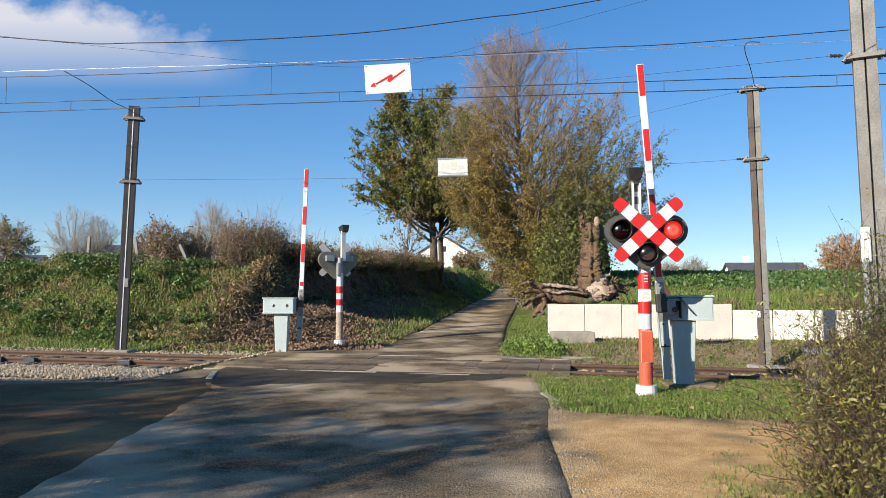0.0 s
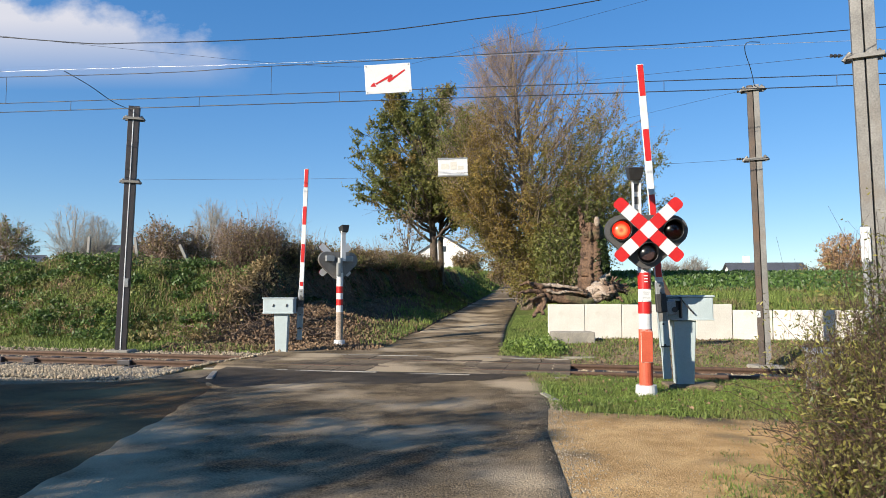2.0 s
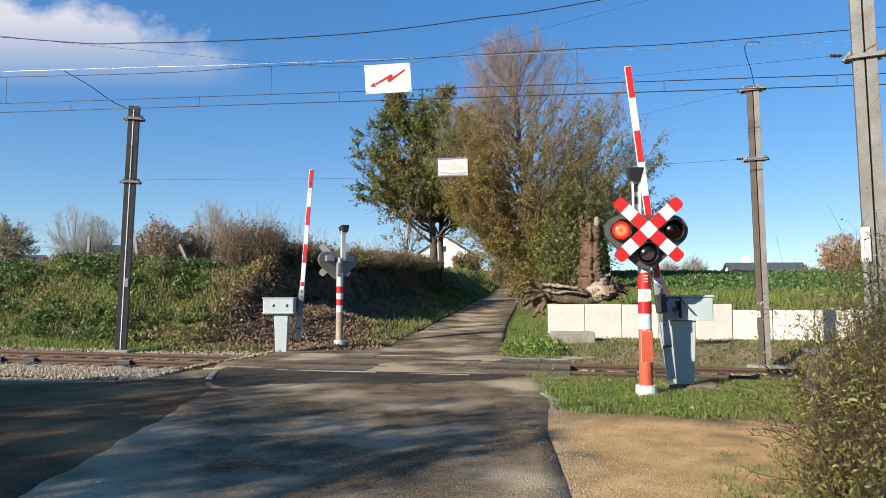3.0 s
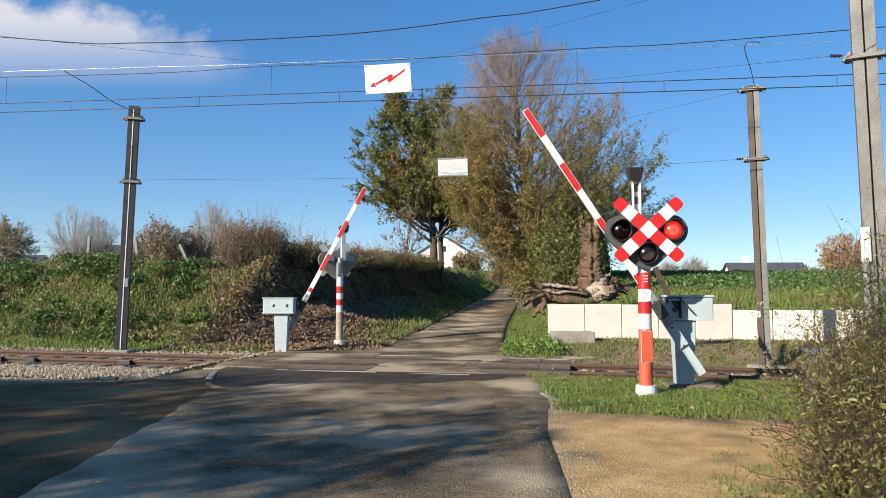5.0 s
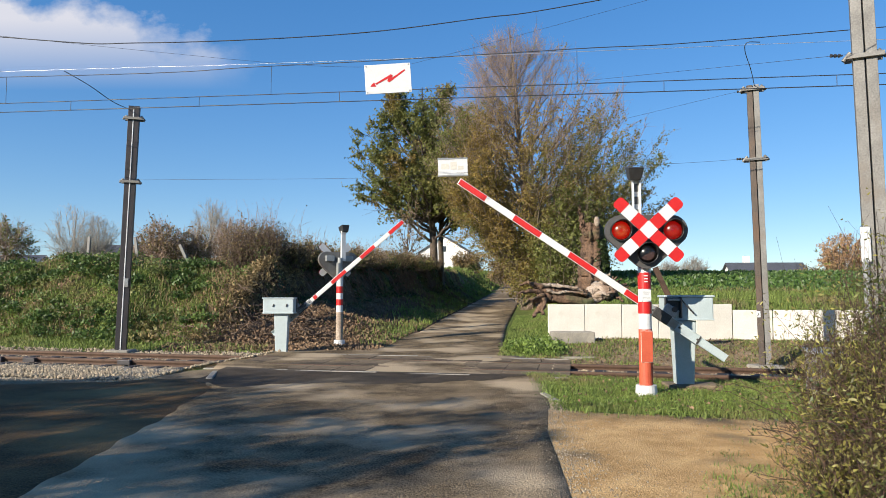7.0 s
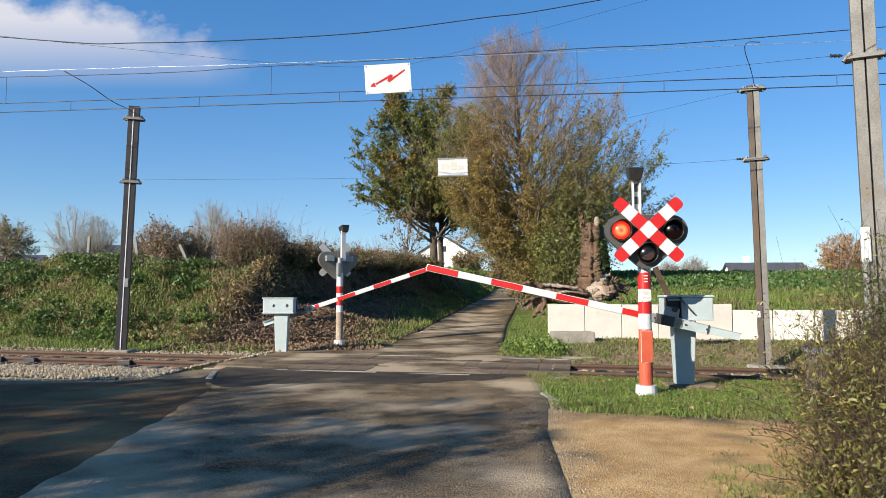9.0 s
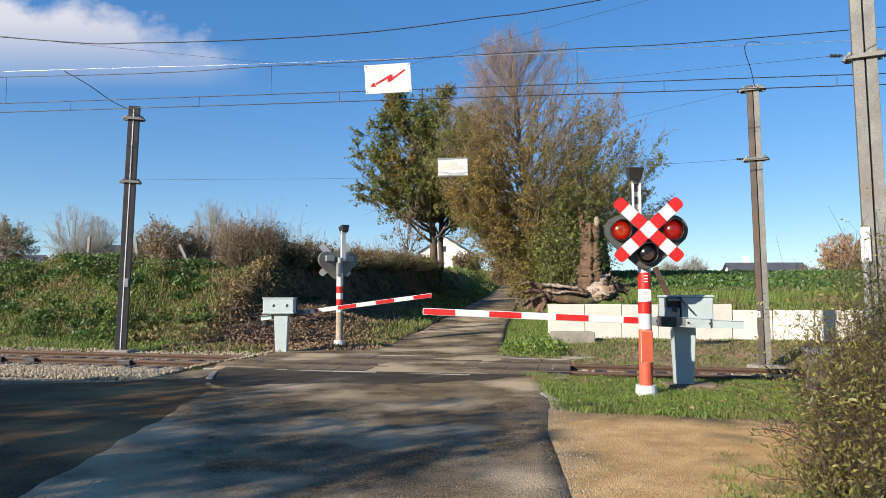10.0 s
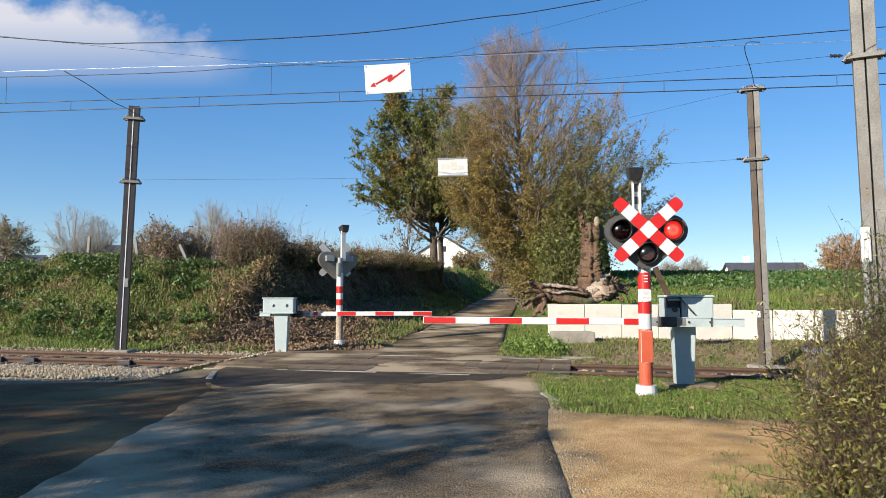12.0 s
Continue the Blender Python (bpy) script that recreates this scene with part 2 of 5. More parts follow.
def tube(bm, p0, p1, r0, r1=None, n=12, cap=True):
    p0, p1 = Vector(p0), Vector(p1)
    r1 = r0 if r1 is None else r1
    q = (p1 - p0).to_track_quat("Z", "Y")
    rings = []
    for p, r in ((p0, r0), (p1, r1)):
        rings.append([bm.verts.new(p + q @ Vector((r * math.cos(2 * math.pi * i / n), r * math.sin(2 * math.pi * i / n), 0))) for i in range(n)])
    for i in range(n):
        bm.faces.new((rings[0][i], rings[0][(i + 1) % n], rings[1][(i + 1) % n], rings[1][i]))
    if cap:
        bm.faces.new(rings[0][::-1])
        bm.faces.new(rings[1])


def sweep(paths, n=5):
    """Tapered tubes along polylines [(points, radii)], as arrays."""
    vs, fs, base = [], [], 0
    ang = np.arange(n) * 2 * np.pi / n
    for pts, rad in paths:
        pts, rad = np.asarray(pts, float), np.asarray(rad, float)
        d = np.gradient(pts, axis=0)
        d /= np.linalg.norm(d, axis=1)[:, None] + 1e-9
        ref = np.array([0.31, 0.17, 0.93]) if abs(d[0, 2]) < 0.8 else np.array([0.93, 0.3, 0.1])
        a = np.cross(d, ref); a /= np.linalg.norm(a, axis=1)[:, None] + 1e-9
        b = np.cross(d, a)
        ring = pts[:, None] + rad[:, None, None] * (np.cos(ang)[None, :, None] * a[:, None] + np.sin(ang)[None, :, None] * b[:, None])
        k = len(pts)
        vs.append(ring.reshape(-1, 3))
        i, j = np.meshgrid(np.arange(k - 1), np.arange(n), indexing="ij")
        q = np.stack([i * n + j, i * n + (j + 1) % n, (i + 1) * n + (j + 1) % n, (i + 1) * n + j], -1).reshape(-1, 4) + base
        fs.append(q)
        base += k * n
    return np.concatenate(vs), np.concatenate(fs)


def leaves(points, size, rng, aspect=0.55, droop=0.0, up=0.0, jitter=0.5):
    """One folded leaf at each point."""
    points = np.asarray(points, float)
    k = len(points)
    d = rng.normal(size=(k, 3)); d[:, 2] = d[:, 2] * (1 - abs(up)) + up * 2 - droop
    d /= np.linalg.norm(d, axis=1)[:, None]
    s = np.cross(d, rng.normal(size=(k, 3))); s /= np.linalg.norm(s, axis=1)[:, None] + 1e-9
    nrm = np.cross(d, s)
    sz = size * (1 + jitter * rng.uniform(-1, 1, size=k))[:, None]
    v = np.stack([points, points + d * sz * 0.5 + s * sz * aspect * 0.5 + nrm * sz * 0.08, points + d * sz, points + d * sz * 0.5 - s * sz * aspect * 0.5 + nrm * sz * 0.08], 1).reshape(-1, 3)
    return v, np.arange(4 * k).reshape(-1, 4)


# ---- the lie of the land ----
TURN = radians(10.3)                      # the track runs across, nearer on its right
TD = Vector((math.cos(TURN), -math.sin(TURN), 0))
TN = Vector((math.sin(TURN), math.cos(TURN), 0))
TRACK0 = Vector((0, 15.1, 0))


def on_track(s, q, z=0.0):
    """A point s metres along the track and q metres beyond its middle."""
    p = TRACK0 + TD * s + TN * q
    return Vector((p.x, p.y, z - 0.0075 * s))


def smooth(a, b, x):
    t = np.clip((x - a) / (b - a), 0, 1)
    return t * t * (3 - 2 * t)


def road_x(y):
    return -2.7 + 0.13 * y


def scarp(y):
    """Distance from the lane's middle to the torn edge of its bank."""
    return np.interp(y, [19, 25, 30, 45, 60], [7.4, 6.5, 5.6, 4.3, 4.0])


def height(x, y):
    """Height of the ground: level at the crossing, a bank on one side of the lane, a rising field on the other."""
    x, y = np.asarray(x, float), np.asarray(y, float)
    s = x * TD.x + (y - TRACK0.y) * TD.y
    q = x * TN.x + (y - TRACK0.y) * TN.y
    z = -0.0075 * np.clip(s, -40, 40)
    lane = 0.034 * np.clip(y - 20, 0, 90) + 0.0003 * np.clip(y - 55, 0, 60) ** 2
    z = z * (1 - smooth(4, 9, q)) + lane * smooth(3, 8, q)
    rx = road_x(y)
    left = smooth(4.9 - 0.9 * smooth(-5, -9, x), 8.4, q + 0.25 * np.sin(x * 0.9) + 0.15 * np.sin(x * 2.3))
    d = rx - x + 0.22 * np.sin(y * 1.1) + 0.10 * np.sin(y * 3.1 + x)
    left = left * (0.40 * smooth(1.5, scarp(y) - 0.4, d) + 0.60 * smooth(scarp(y) - 0.6, scarp(y) + 0.3, d))
    top = 2.55 + 0.028 * np.clip(y - 25, 0, 120) - lane * 1.0
    z = z + left * top
    right = smooth(2.2, 5.0, x - rx) * smooth(19.6, 23.5, y + 0.0 * x)
    field = 0.95 + 0.075 * np.clip(y - 22, 0, 26) - lane * 0.93
    z = z + right * field
    z = z + 0.30 * smooth(2.6, 5.2, q) * smooth(1.6, 4.0, x - rx) * (1 - smooth(19.6, 23.5, y))
    lump = 0.24 * np.sin(x * 0.83 + 0.7 * y) + 0.17 * np.sin(x * 1.9 - 1.3 * y + 1.0) + 0.07 * np.sin(2.9 * x + 2.3 * y)
    z = z + lump * left * np.clip(1.6 - 1.2 * left + 0.25, 0.4, 1.2)
    over = smooth(-5.2, -4.6, s) * (1 - smooth(2.1, 2.7, s))
    z = z + 0.028 * (1 - smooth(1.7, 3.2, np.abs(q))) * over
    bed = np.where(s > 0, smooth(-1.5, -1.1, q), smooth(-4.4, -2.9, q)) * (1 - smooth(2.6, 4.0, q)) * (1 - smooth(-5.2, -4.6, s) * (1 - smooth(2.1, 2.7, s)))
    z = z - 0.13 * bed
    z = z + 0.012 * np.sin(x * 1.7 + 0.6 * y) * np.cos(y * 1.3)
    return z


def hz(x, y):
    return float(height(x, y))


def spread(fine, lo, hi, far):
    a = list(np.arange(lo, hi + fine / 2, fine))
    step, v = fine, hi
    while v < far:
        step *= 1.35; v += step; a.append(v)
    step, v = fine, lo
    while v > -far:
        step *= 1.35; v -= step; a.insert(0, v)
    return np.array(a)


def grid_faces(nx, ny):
    i, j = np.meshgrid(np.arange(ny - 1), np.arange(nx - 1), indexing="ij")
    return np.stack([i * nx + j, i * nx + j + 1, (i + 1) * nx + j + 1, (i + 1) * nx + j], -1).reshape(-1, 4)


def build_ground():
    gx, gy = spread(0.25, -22, 22, 2500), spread(0.25, -6, 50, 2500)
    X, Y = np.meshgrid(gx, gy)
    Z = height(X, Y) - 0.018
    # the bed lies lower under the draped soil of the bank
    D = road_x(Y) - X
    Z = Z - 0.22 * smooth(2.2, 2.8, D) * (1 - smooth(scarp(Y) - 0.1, scarp(Y) + 0.3, D)) * smooth(19.6, 20.2, Y) * (1 - smooth(56, 58, Y))
    ob = array_mesh("ground", np.stack([X, Y, Z], -1).reshape(-1, 3), grid_faces(len(gx), len(gy)), M_GROUND, smooth=True)
    tagged(ob, "grassy uneven ground with soil patches, rising to fields", "ground", kind="structure")


def fractions(n):
    """Even steps from 0 to 1, with a narrow one at both ends for the rim."""
    return [0.0, 0.004] + list(np.linspace(0, 1, n + 1)[1:-1]) + [0.996, 1.0]


def drape(name, left, right, rows, lift, mat, label, category, cols=14):
    """A surface laid on the ground between two edges x = left(y) and right(y), with a skirt at its rims."""
    fr = fractions(cols)
    V, k = [], len(fr)
    for y in rows:
        a, b = left(y), right(y)
        for i, u in enumerate(fr):
            x = a + (b - a) * u
            edge = i in (0, k - 1)
            V.append((x, y, hz(x, y) + (lift if not edge else -0.016)))
    ob = array_mesh(name, V, grid_faces(k, len(rows)), mat)
    return tagged(ob, label, category, kind="structure")


def ease(points):
    xs, ys = zip(*points)
    return lambda v: float(np.interp(v, xs, ys))


def build_roads():
    rows = np.concatenate([np.arange(-6, 3, 0.3), np.arange(3, 13.4, 0.1), np.arange(13.5, 30, 0.3), np.arange(30, 130, 1.5)])
    lw = ease([(-6, -3.2), (5.5, -3.15), (7.7, -3.3), (11.4, -3.7), (12.4, -4.2), (15, -4.75), (18, -4.6), (20.5, -3.9), (22.5, -2.0), (25, -0.9), (28, -0.55), (130, 12.7)])
    rw = ease([(-6, 1.0), (5.4, 0.98), (8, 1.18), (10.7, 1.6), (13, 1.9), (16, 2.1), (18.5, 1.75), (22, 1.85), (28, 2.5), (130, 15.8)])
    def ragged(y):
        return lw(y) + (0.02 * math.sin(3.1 * y) + 0.02 * math.sin(8.3 * y + 1)) * (1 if y < 13 else 0)
    drape("road", ragged, rw, rows, 0.012, M_ASPHALT, "worn grey asphalt lane across the railway with patches", "road", 18)
    top = ease([(-30, 8.0), (-12, 10.6), (-7.1, 11.75), (-4.3, 12.75), (-3.2, 12.8)])
    xs = np.arange(-30, -2.6, 0.3)
    V = []
    for x in xs:
        b = top(x)
        for i, u in enumerate(fractions(16)):
            y = -6 + (b + 6) * u
            V.append((x, y, hz(x, y) + (0.006 if 0 < i < 18 else -0.06)))
    ob = array_mesh("side_road", V, grid_faces(19, len(xs))[:, ::-1], M_ASPHALT_DARK)
    tagged(ob, "dark side road of old asphalt joining the lane", "road", kind="structure")
    # newer asphalt before the rails; its dark tone also holds the shadows there
    lo = ease([(-4.3, 12.3), (-3.6, 11.3), (-2.4, 11.9), (-1.0, 11.75), (0.2, 12.3), (1.0, 12.6), (1.7, 13.2)])
    V, xs = [], np.arange(-4.3, 1.7, 0.08)
    for x in xs:
        a, b = lo(x) + 0.07 * math.sin(x * 6.1) + 0.04 * math.sin(x * 17), 13.55 - 0.182 * x
        for i in range(12):
            y = a + max(b - a, 0.05) * i / 11
            V.append((x, y, hz(x, y) + (0.016 if 0 < i < 11 else 0.0)))
    ob = array_mesh("road_patch", V, grid_faces(12, len(xs))[:, ::-1], M_NEWASPHALT)
    tagged(ob, "newer asphalt patch before the rails, dark from tar and painted-in shade", "road patch", kind="structure")
    V, xs = [], np.arange(-30, -3.7, 0.3)
    for x in xs:
        for i in range(5):
            y = top(x) - 0.12 + 0.42 * i + 0.05 * math.sin(x * 3.1)
            V.append((x, y, hz(x, y) + (0.014 if 0 < i < 4 else -0.04)))
    ob = array_mesh("sandy_edge", V, grid_faces(5, len(xs))[:, ::-1], M_APRON)
    tagged(ob, "sandy brown edge between side road and ballast", "gravel", kind="structure")
    # brown leafy soil on the lane's bank and gravel before the wall
    drape("bank_soil", lambda y: road_x(y) - float(scarp(y)) - 0.7, lambda y: min(road_x(y) - 1.5, lw(y) + 0.1), np.arange(18.7, 60, 0.2), 0.01, M_SOIL, "brown soil with fallen leaves on the lane's bank", "soil", 44)
    drape("gravel_apron", lambda y: 1.7 + max(0, y - 17.5) * 0.55, lambda y: 14.0, np.arange(14.9, 19.95, 0.2), 0.0, M_APRON, "earthy brown gravel between track and wall", "gravel", 40)
    # sandy lay-by
    lay = ease([(1.0, 9.5), (1.4, 9.45), (2.5, 9.3), (4.2, 8.9), (7, 8.4), (14, 7)])
    xs = np.arange(0.8, 14, 0.25)
    V = []
    for x in xs:
        b = lay(x) + 0.06 * math.sin(x * 5)
        for i, u in enumerate(fractions(20)):
            y = -6 + (b + 6) * u
            V.append((x, y, hz(x, y) + (0.004 if 0 < i < 22 else -0.05)))
    ob = array_mesh("gravel_layby", V, grid_faces(23, len(xs))[:, ::-1], M_SAND)
    tagged(ob, "ochre sandy gravel lay-by beside the lane", "gravel", kind="structure")


def build_track():
    # ballast bed as one low bank
    V, prof = [], [(-4.2, -0.20), (-2.4, -0.12), (-1.2, -0.085), (0, -0.095), (1.2, -0.085), (2.2, -0.12), (3.4, -0.20)]
    ss = np.arange(-60, 60.1, 0.5)
    for s in ss:
        for q, z in prof:
            V.append(on_track(s, q, z))
    F = grid_faces(len(prof), len(ss))
    mid = np.array([(ss[i // len(prof)]) for i in F[:, 0]])
    qq = np.array([prof[i % len(prof)][0] for i in F[:, 0]])
    F = F[(mid < -4.6) | ((mid > 2.2) & (qq > -1.5))]
    ob = array_mesh("ballast_bed", V, F[:, ::-1], M_BALLAST)
    tagged(ob, "stone ballast bed under the railway track", "ballast", kind="structure")
    # rails
    shape = [(-0.065, -0.10), (0.065, -0.10), (0.06, -0.085), (0.012, -0.07), (0.012, -0.02), (0.036, -0.012), (0.034, 0.035), (-0.034, 0.035), (-0.036, -0.012), (-0.012, -0.02), (-0.012, -0.07), (-0.06, -0.085)]
    track = thing("railway_track", Matrix.Identity(4), "single railway track with brown rusty rails on sleepers", "railway track", kind="structure")
    for q in (-0.75, 0.75):
        V, n = [], len(shape)
        ss = np.arange(-60, 60.1, 2.0)
        for s in ss:
            for a, b in shape:
                V.append(on_track(s, q + a, b * 1.25 + 0.002))
        F = [(i * n + j, i * n + (j + 1) % n, (i + 1) * n + (j + 1) % n, (i + 1) * n + j) for i in range(len(ss) - 1) for j in range(n)]
        rail = array_mesh("rail", V, F, M_RUST, track)
        # dark boxes stand for the black gaps along the near rail
        for s in ((-10.1, -9.25, -6.9) if q < 0 else ()):
            bm = bmesh.new(); box(bm, (0, 0, 0), (0.30, 0.09, 0.10), 0.01)
            ob = link("rail_dark_gap", bm, M_MASTDARK, track); p = on_track(s, q - 0.08, -0.01)
            ob.matrix_local = pose(p.x, p.y, p.z, 0, 0, -10.3)
    bm = bmesh.new()
    box(bm, (0, 0, 0), (0.24, 2.4, 0.14), 0.015)
    me = None
    s = -24.0
    while s < 22:
        if not -4.4 < s < 2.4:
            if me is None:
                ob = link("sleeper", bm, M_DARKSTEEL, track)
                me = ob.data
            else:
                ob = new("sleeper", me)
                ob.parent = track
            p = on_track(s, 0, -0.135)
            ob.matrix_local = pose(p.x, p.y, p.z, 0, 0, -10.3)
        s += 0.62
    # concrete crossing panels, one to each sleeper bay, with pale edge beams
    rng = np.random.default_rng(12)
    for q, w in ((-1.30, 0.90), (0, 1.28), (1.30, 0.90)):
        shared = None
        for i in range(11):
            if shared is None:
                bm = bmesh.new()
                box(bm, (0, 0, 0), (0.641, w, 0.12), 0.007)
                ob = link("crossing_panel", bm, M_PANEL, track)
                shared = ob.data
            else:
                ob = new("crossing_panel", shared)
                ob.parent = track
            p = on_track(-4.16 + i * 0.65, q, -0.020 + rng.uniform(-0.004, 0.004))
            ob.matrix_local = pose(p.x, p.y, p.z, rng.uniform(-0.3, 0.3), 0, -10.3)
    for q in (-1.83, 1.83):
        for i in range(4):
            bm = bmesh.new()
            box(bm, (0, 0, 0), (1.76, 0.11, 0.14), 0.02)
            ob = link("edge_beam", bm, M_CONCRETE, track, "pale concrete edge beam")
            p = on_track(-3.6 + i * 1.78, q, -0.026 + rng.uniform(-0.006, 0.004))
            ob.matrix_local = pose(p.x, p.y, p.z, 0, 0, -10.3)


# ---- crossing equipment ----
def build_barrier(m, label, length, step, tail):
    """Drive box on a tapered column, with the boom on a shaft at its side; the boom points along the thing's x."""
    b = thing("barrier", m, label, "barrier", "level crossing barriers")
    bm = bmesh.new(); box(bm, (-0.12, 0, -0.05), (0.86, 0.55, 0.13), 0.02); part("footing", bm, M_PANEL, b)
    bm = bmesh.new(); box(bm, (0, 0, 0.52), (0.36, 0.30, 1.06), 0.012, taper=0.78); part("column", bm, M_BOX, b)
    bm = bmesh.new(); box(bm, (-0.06, -0.02, 1.25), (0.78, 0.44, 0.38), 0.02); house = part("drive_box", bm, M_BOX, b)
    bm = bmesh.new(); box(bm, (-0.06, -0.02, 1.455), (0.82, 0.48, 0.035), 0.012); part("lid", bm, M_BOX, house)
    for x in (-0.18, 0.16):
        bm = bmesh.new(); box(bm, (x, -0.25, 1.27), (0.03, 0.03, 0.07), 0.006, pose(0, 0, 0, 0, 25, 0)); part("latch", bm, M_DARKSTEEL, house)
    # bearing frame on the boom's side: two cheeks, a cross bar and a slanting buffer rod
    for x in (0.10, 0.33):
        bm = bmesh.new(); box(bm, (x, 0.27, 1.27), (0.025, 0.13, 0.34), 0.006); part("bearing_cheek", bm, M_DARKSTEEL, b)
    bm = bmesh.new(); box(bm, (0.215, 0.22, 1.33), (0.20, 0.03, 0.20), 0.006); part("bearing_plate", bm, M_DARKSTEEL, b)
    bm = bmesh.new(); box(bm, (0.215, 0.30, 1.40), (0.21, 0.05, 0.035), 0.006); part("cross_bar", bm, M_GALV, b)
    bm = bmesh.new(); tube(bm, (0.08, 0.25, 1.40), (-0.12, 0.25, 1.17), 0.012, n=8); part("buffer_rod", bm, M_DARKSTEEL, b)
    bm = bmesh.new(); box(bm, (-0.06, -0.02, 1.075), (0.80, 0.46, 0.03), 0.008); part("bottom_flange", bm, M_BOX, house)
    bm = bmesh.new(); tube(bm, (0.22, 0.10, 1.24), (0.22, 0.40, 1.24), 0.045, n=14); part("shaft", bm, M_DARKSTEEL, b)
    drop, root = -0.20, 0.36            # the boom lies below its shaft when lowered
    bm = bmesh.new()
    box(bm, (root + (length - root) / 2, 0, drop), (length - root, 0.05, 0.115), 0.01)
    boom = part("boom", bm, M_WHITE, b, "white boom with red bands")
    # red bands wrap the boom, counted from the tip
    u, on = length, True
    while u > 0.6:
        w = min(step, u - 0.54)
        if on:
            bm = bmesh.new(); box(bm, (u - w / 2 - 0.004, 0, drop), (w - 0.014, 0.056, 0.098), 0.004); part("red_band", bm, M_RED, boom)
        u -= w; on = not on
    bm = bmesh.new(); box(bm, (0.14, 0, drop), (0.64, 0.07, 0.14), 0.01); box(bm, (0.03, 0, drop / 2), (0.24, 0.06, 0.26), 0.02); part("boom_clamp", bm, M_GALV, boom)
    bm = bmesh.new(); box(bm, (0.12, 0.015, drop), (0.30, 0.10, 0.165), 0.012); part("hub_block", bm, M_DARKSTEEL, boom)

    def channel(x0, x1, h, name, mat):
        """A steel channel lying on its side, open to the drive box."""
        c, w = (x0 + x1) / 2, x1 - x0
        g = bmesh.new()
        box(g, (c, 0.026, drop), (w, 0.008, h), 0.002); box(g, (c, 0.008, drop + h / 2), (w, 0.07, 0.012), 0.003); box(g, (c, 0.008, drop - h / 2), (w, 0.07, 0.012), 0.003)
        part(name, g, mat, boom)
    channel(-0.60, -0.03, 0.145, "counterweight_arm", M_BOX)
    channel(-0.60 - tail, -0.604, 0.115, "counterweight_tail", M_BOX)
    bm = bmesh.new(); box(bm, (-0.58, 0.012, drop), (0.02, 0.08, 0.15), 0.003); part("end_plate", bm, M_DARKSTEEL, boom)
    for x in (0.40, 0.28, -0.22, -0.56):
        bm = bmesh.new(); tube(bm, (x, -0.05, drop), (x, 0.05, drop), 0.018, n=8); part("bolt", bm, M_DARKSTEEL, boom)
    return b, boom


def cross_arm(bm, length, width, thick, ang, y):
    n, r = 6, width * 0.32
    pts = []
    for cx, cz, a0 in ((length / 2 - r, width / 2 - r, 0), (-length / 2 + r, width / 2 - r, 90), (-length / 2 + r, -width / 2 + r, 180), (length / 2 - r, -width / 2 + r, 270)):
        for i in range(n + 1):
            a = radians(a0 + 90 * i / n)
            pts.append((cx + r * math.cos(a), cz + r * math.sin(a)))
    c, s = math.cos(ang), math.sin(ang)
    front = [bm.verts.new((px * c - pz * s, y, px * s + pz * c)) for px, pz in pts]
    back = [bm.verts.new((v.co.x, y + thick, v.co.z)) for v in front]
    bm.faces.new(front); bm.faces.new(back[::-1])
    k = len(front)
    for i in range(k):
        bm.faces.new((front[i], back[i], back[(i + 1) % k], front[(i + 1) % k]))


def band(bm, length, width, lo, hi, thick, ang, y, tip):
    """A red piece of the cross between lo and hi along an arm, rounded at the tip."""
    c, s = math.cos(ang), math.sin(ang)
    r = width * 0.32
    w = width / 2
    pts = [(lo, -w)]
    if tip > 0:
        for cz, a0 in ((-w + r, 270), (w - r, 0)):
            for i in range(7):
                a = radians(a0 + 15 * i)
                pts.append((hi - r + r * math.cos(a), cz + r * math.sin(a)))
        pts.append((lo, w))
    else:
        pts += [(hi, -w), (hi, w), (lo, w)]
    front = [bm.verts.new((px * c - pz * s, y, px * s + pz * c)) for px, pz in pts]
    back = [bm.verts.new((v.co.x, y + thick, v.co.z)) for v in front]
    bm.faces.new(front); bm.faces.new(back[::-1])
    k = len(front)
    for i in range(k):
        bm.faces.new((front[i], back[i], back[(i + 1) % k], front[(i + 1) % k]))


def glow_material(name, ring, core, rim, strength):
    m = bpy.data.materials.new(name)
    m.use_nodes = True
    n, l = m.node_tree.nodes, m.node_tree.links
    b = n["Principled BSDF"]
    b.inputs["Base Color"].default_value = (0.5, 0.02, 0.01, 1)
    co = n.new("ShaderNodeTexCoord")
    ln = n.new("ShaderNodeVectorMath"); ln.operation = "LENGTH"
    l.new(co.outputs["Object"], ln.inputs[0])
    ra = n.new("ShaderNodeValToRGB")
    e = ra.color_ramp.elements
    e[0].position, e[0].color = 0.015, (*core, 1)
    e[1].position, e[1].color = 0.110, (*rim, 1)
    x = e.new(0.05); x.color = (*ring, 1)
    l.new(ln.outputs["Value"], ra.inputs[0])
    l.new(ra.outputs[0], b.inputs["Emission Color"])
    b.inputs["Emission Strength"].default_value = strength
    return m


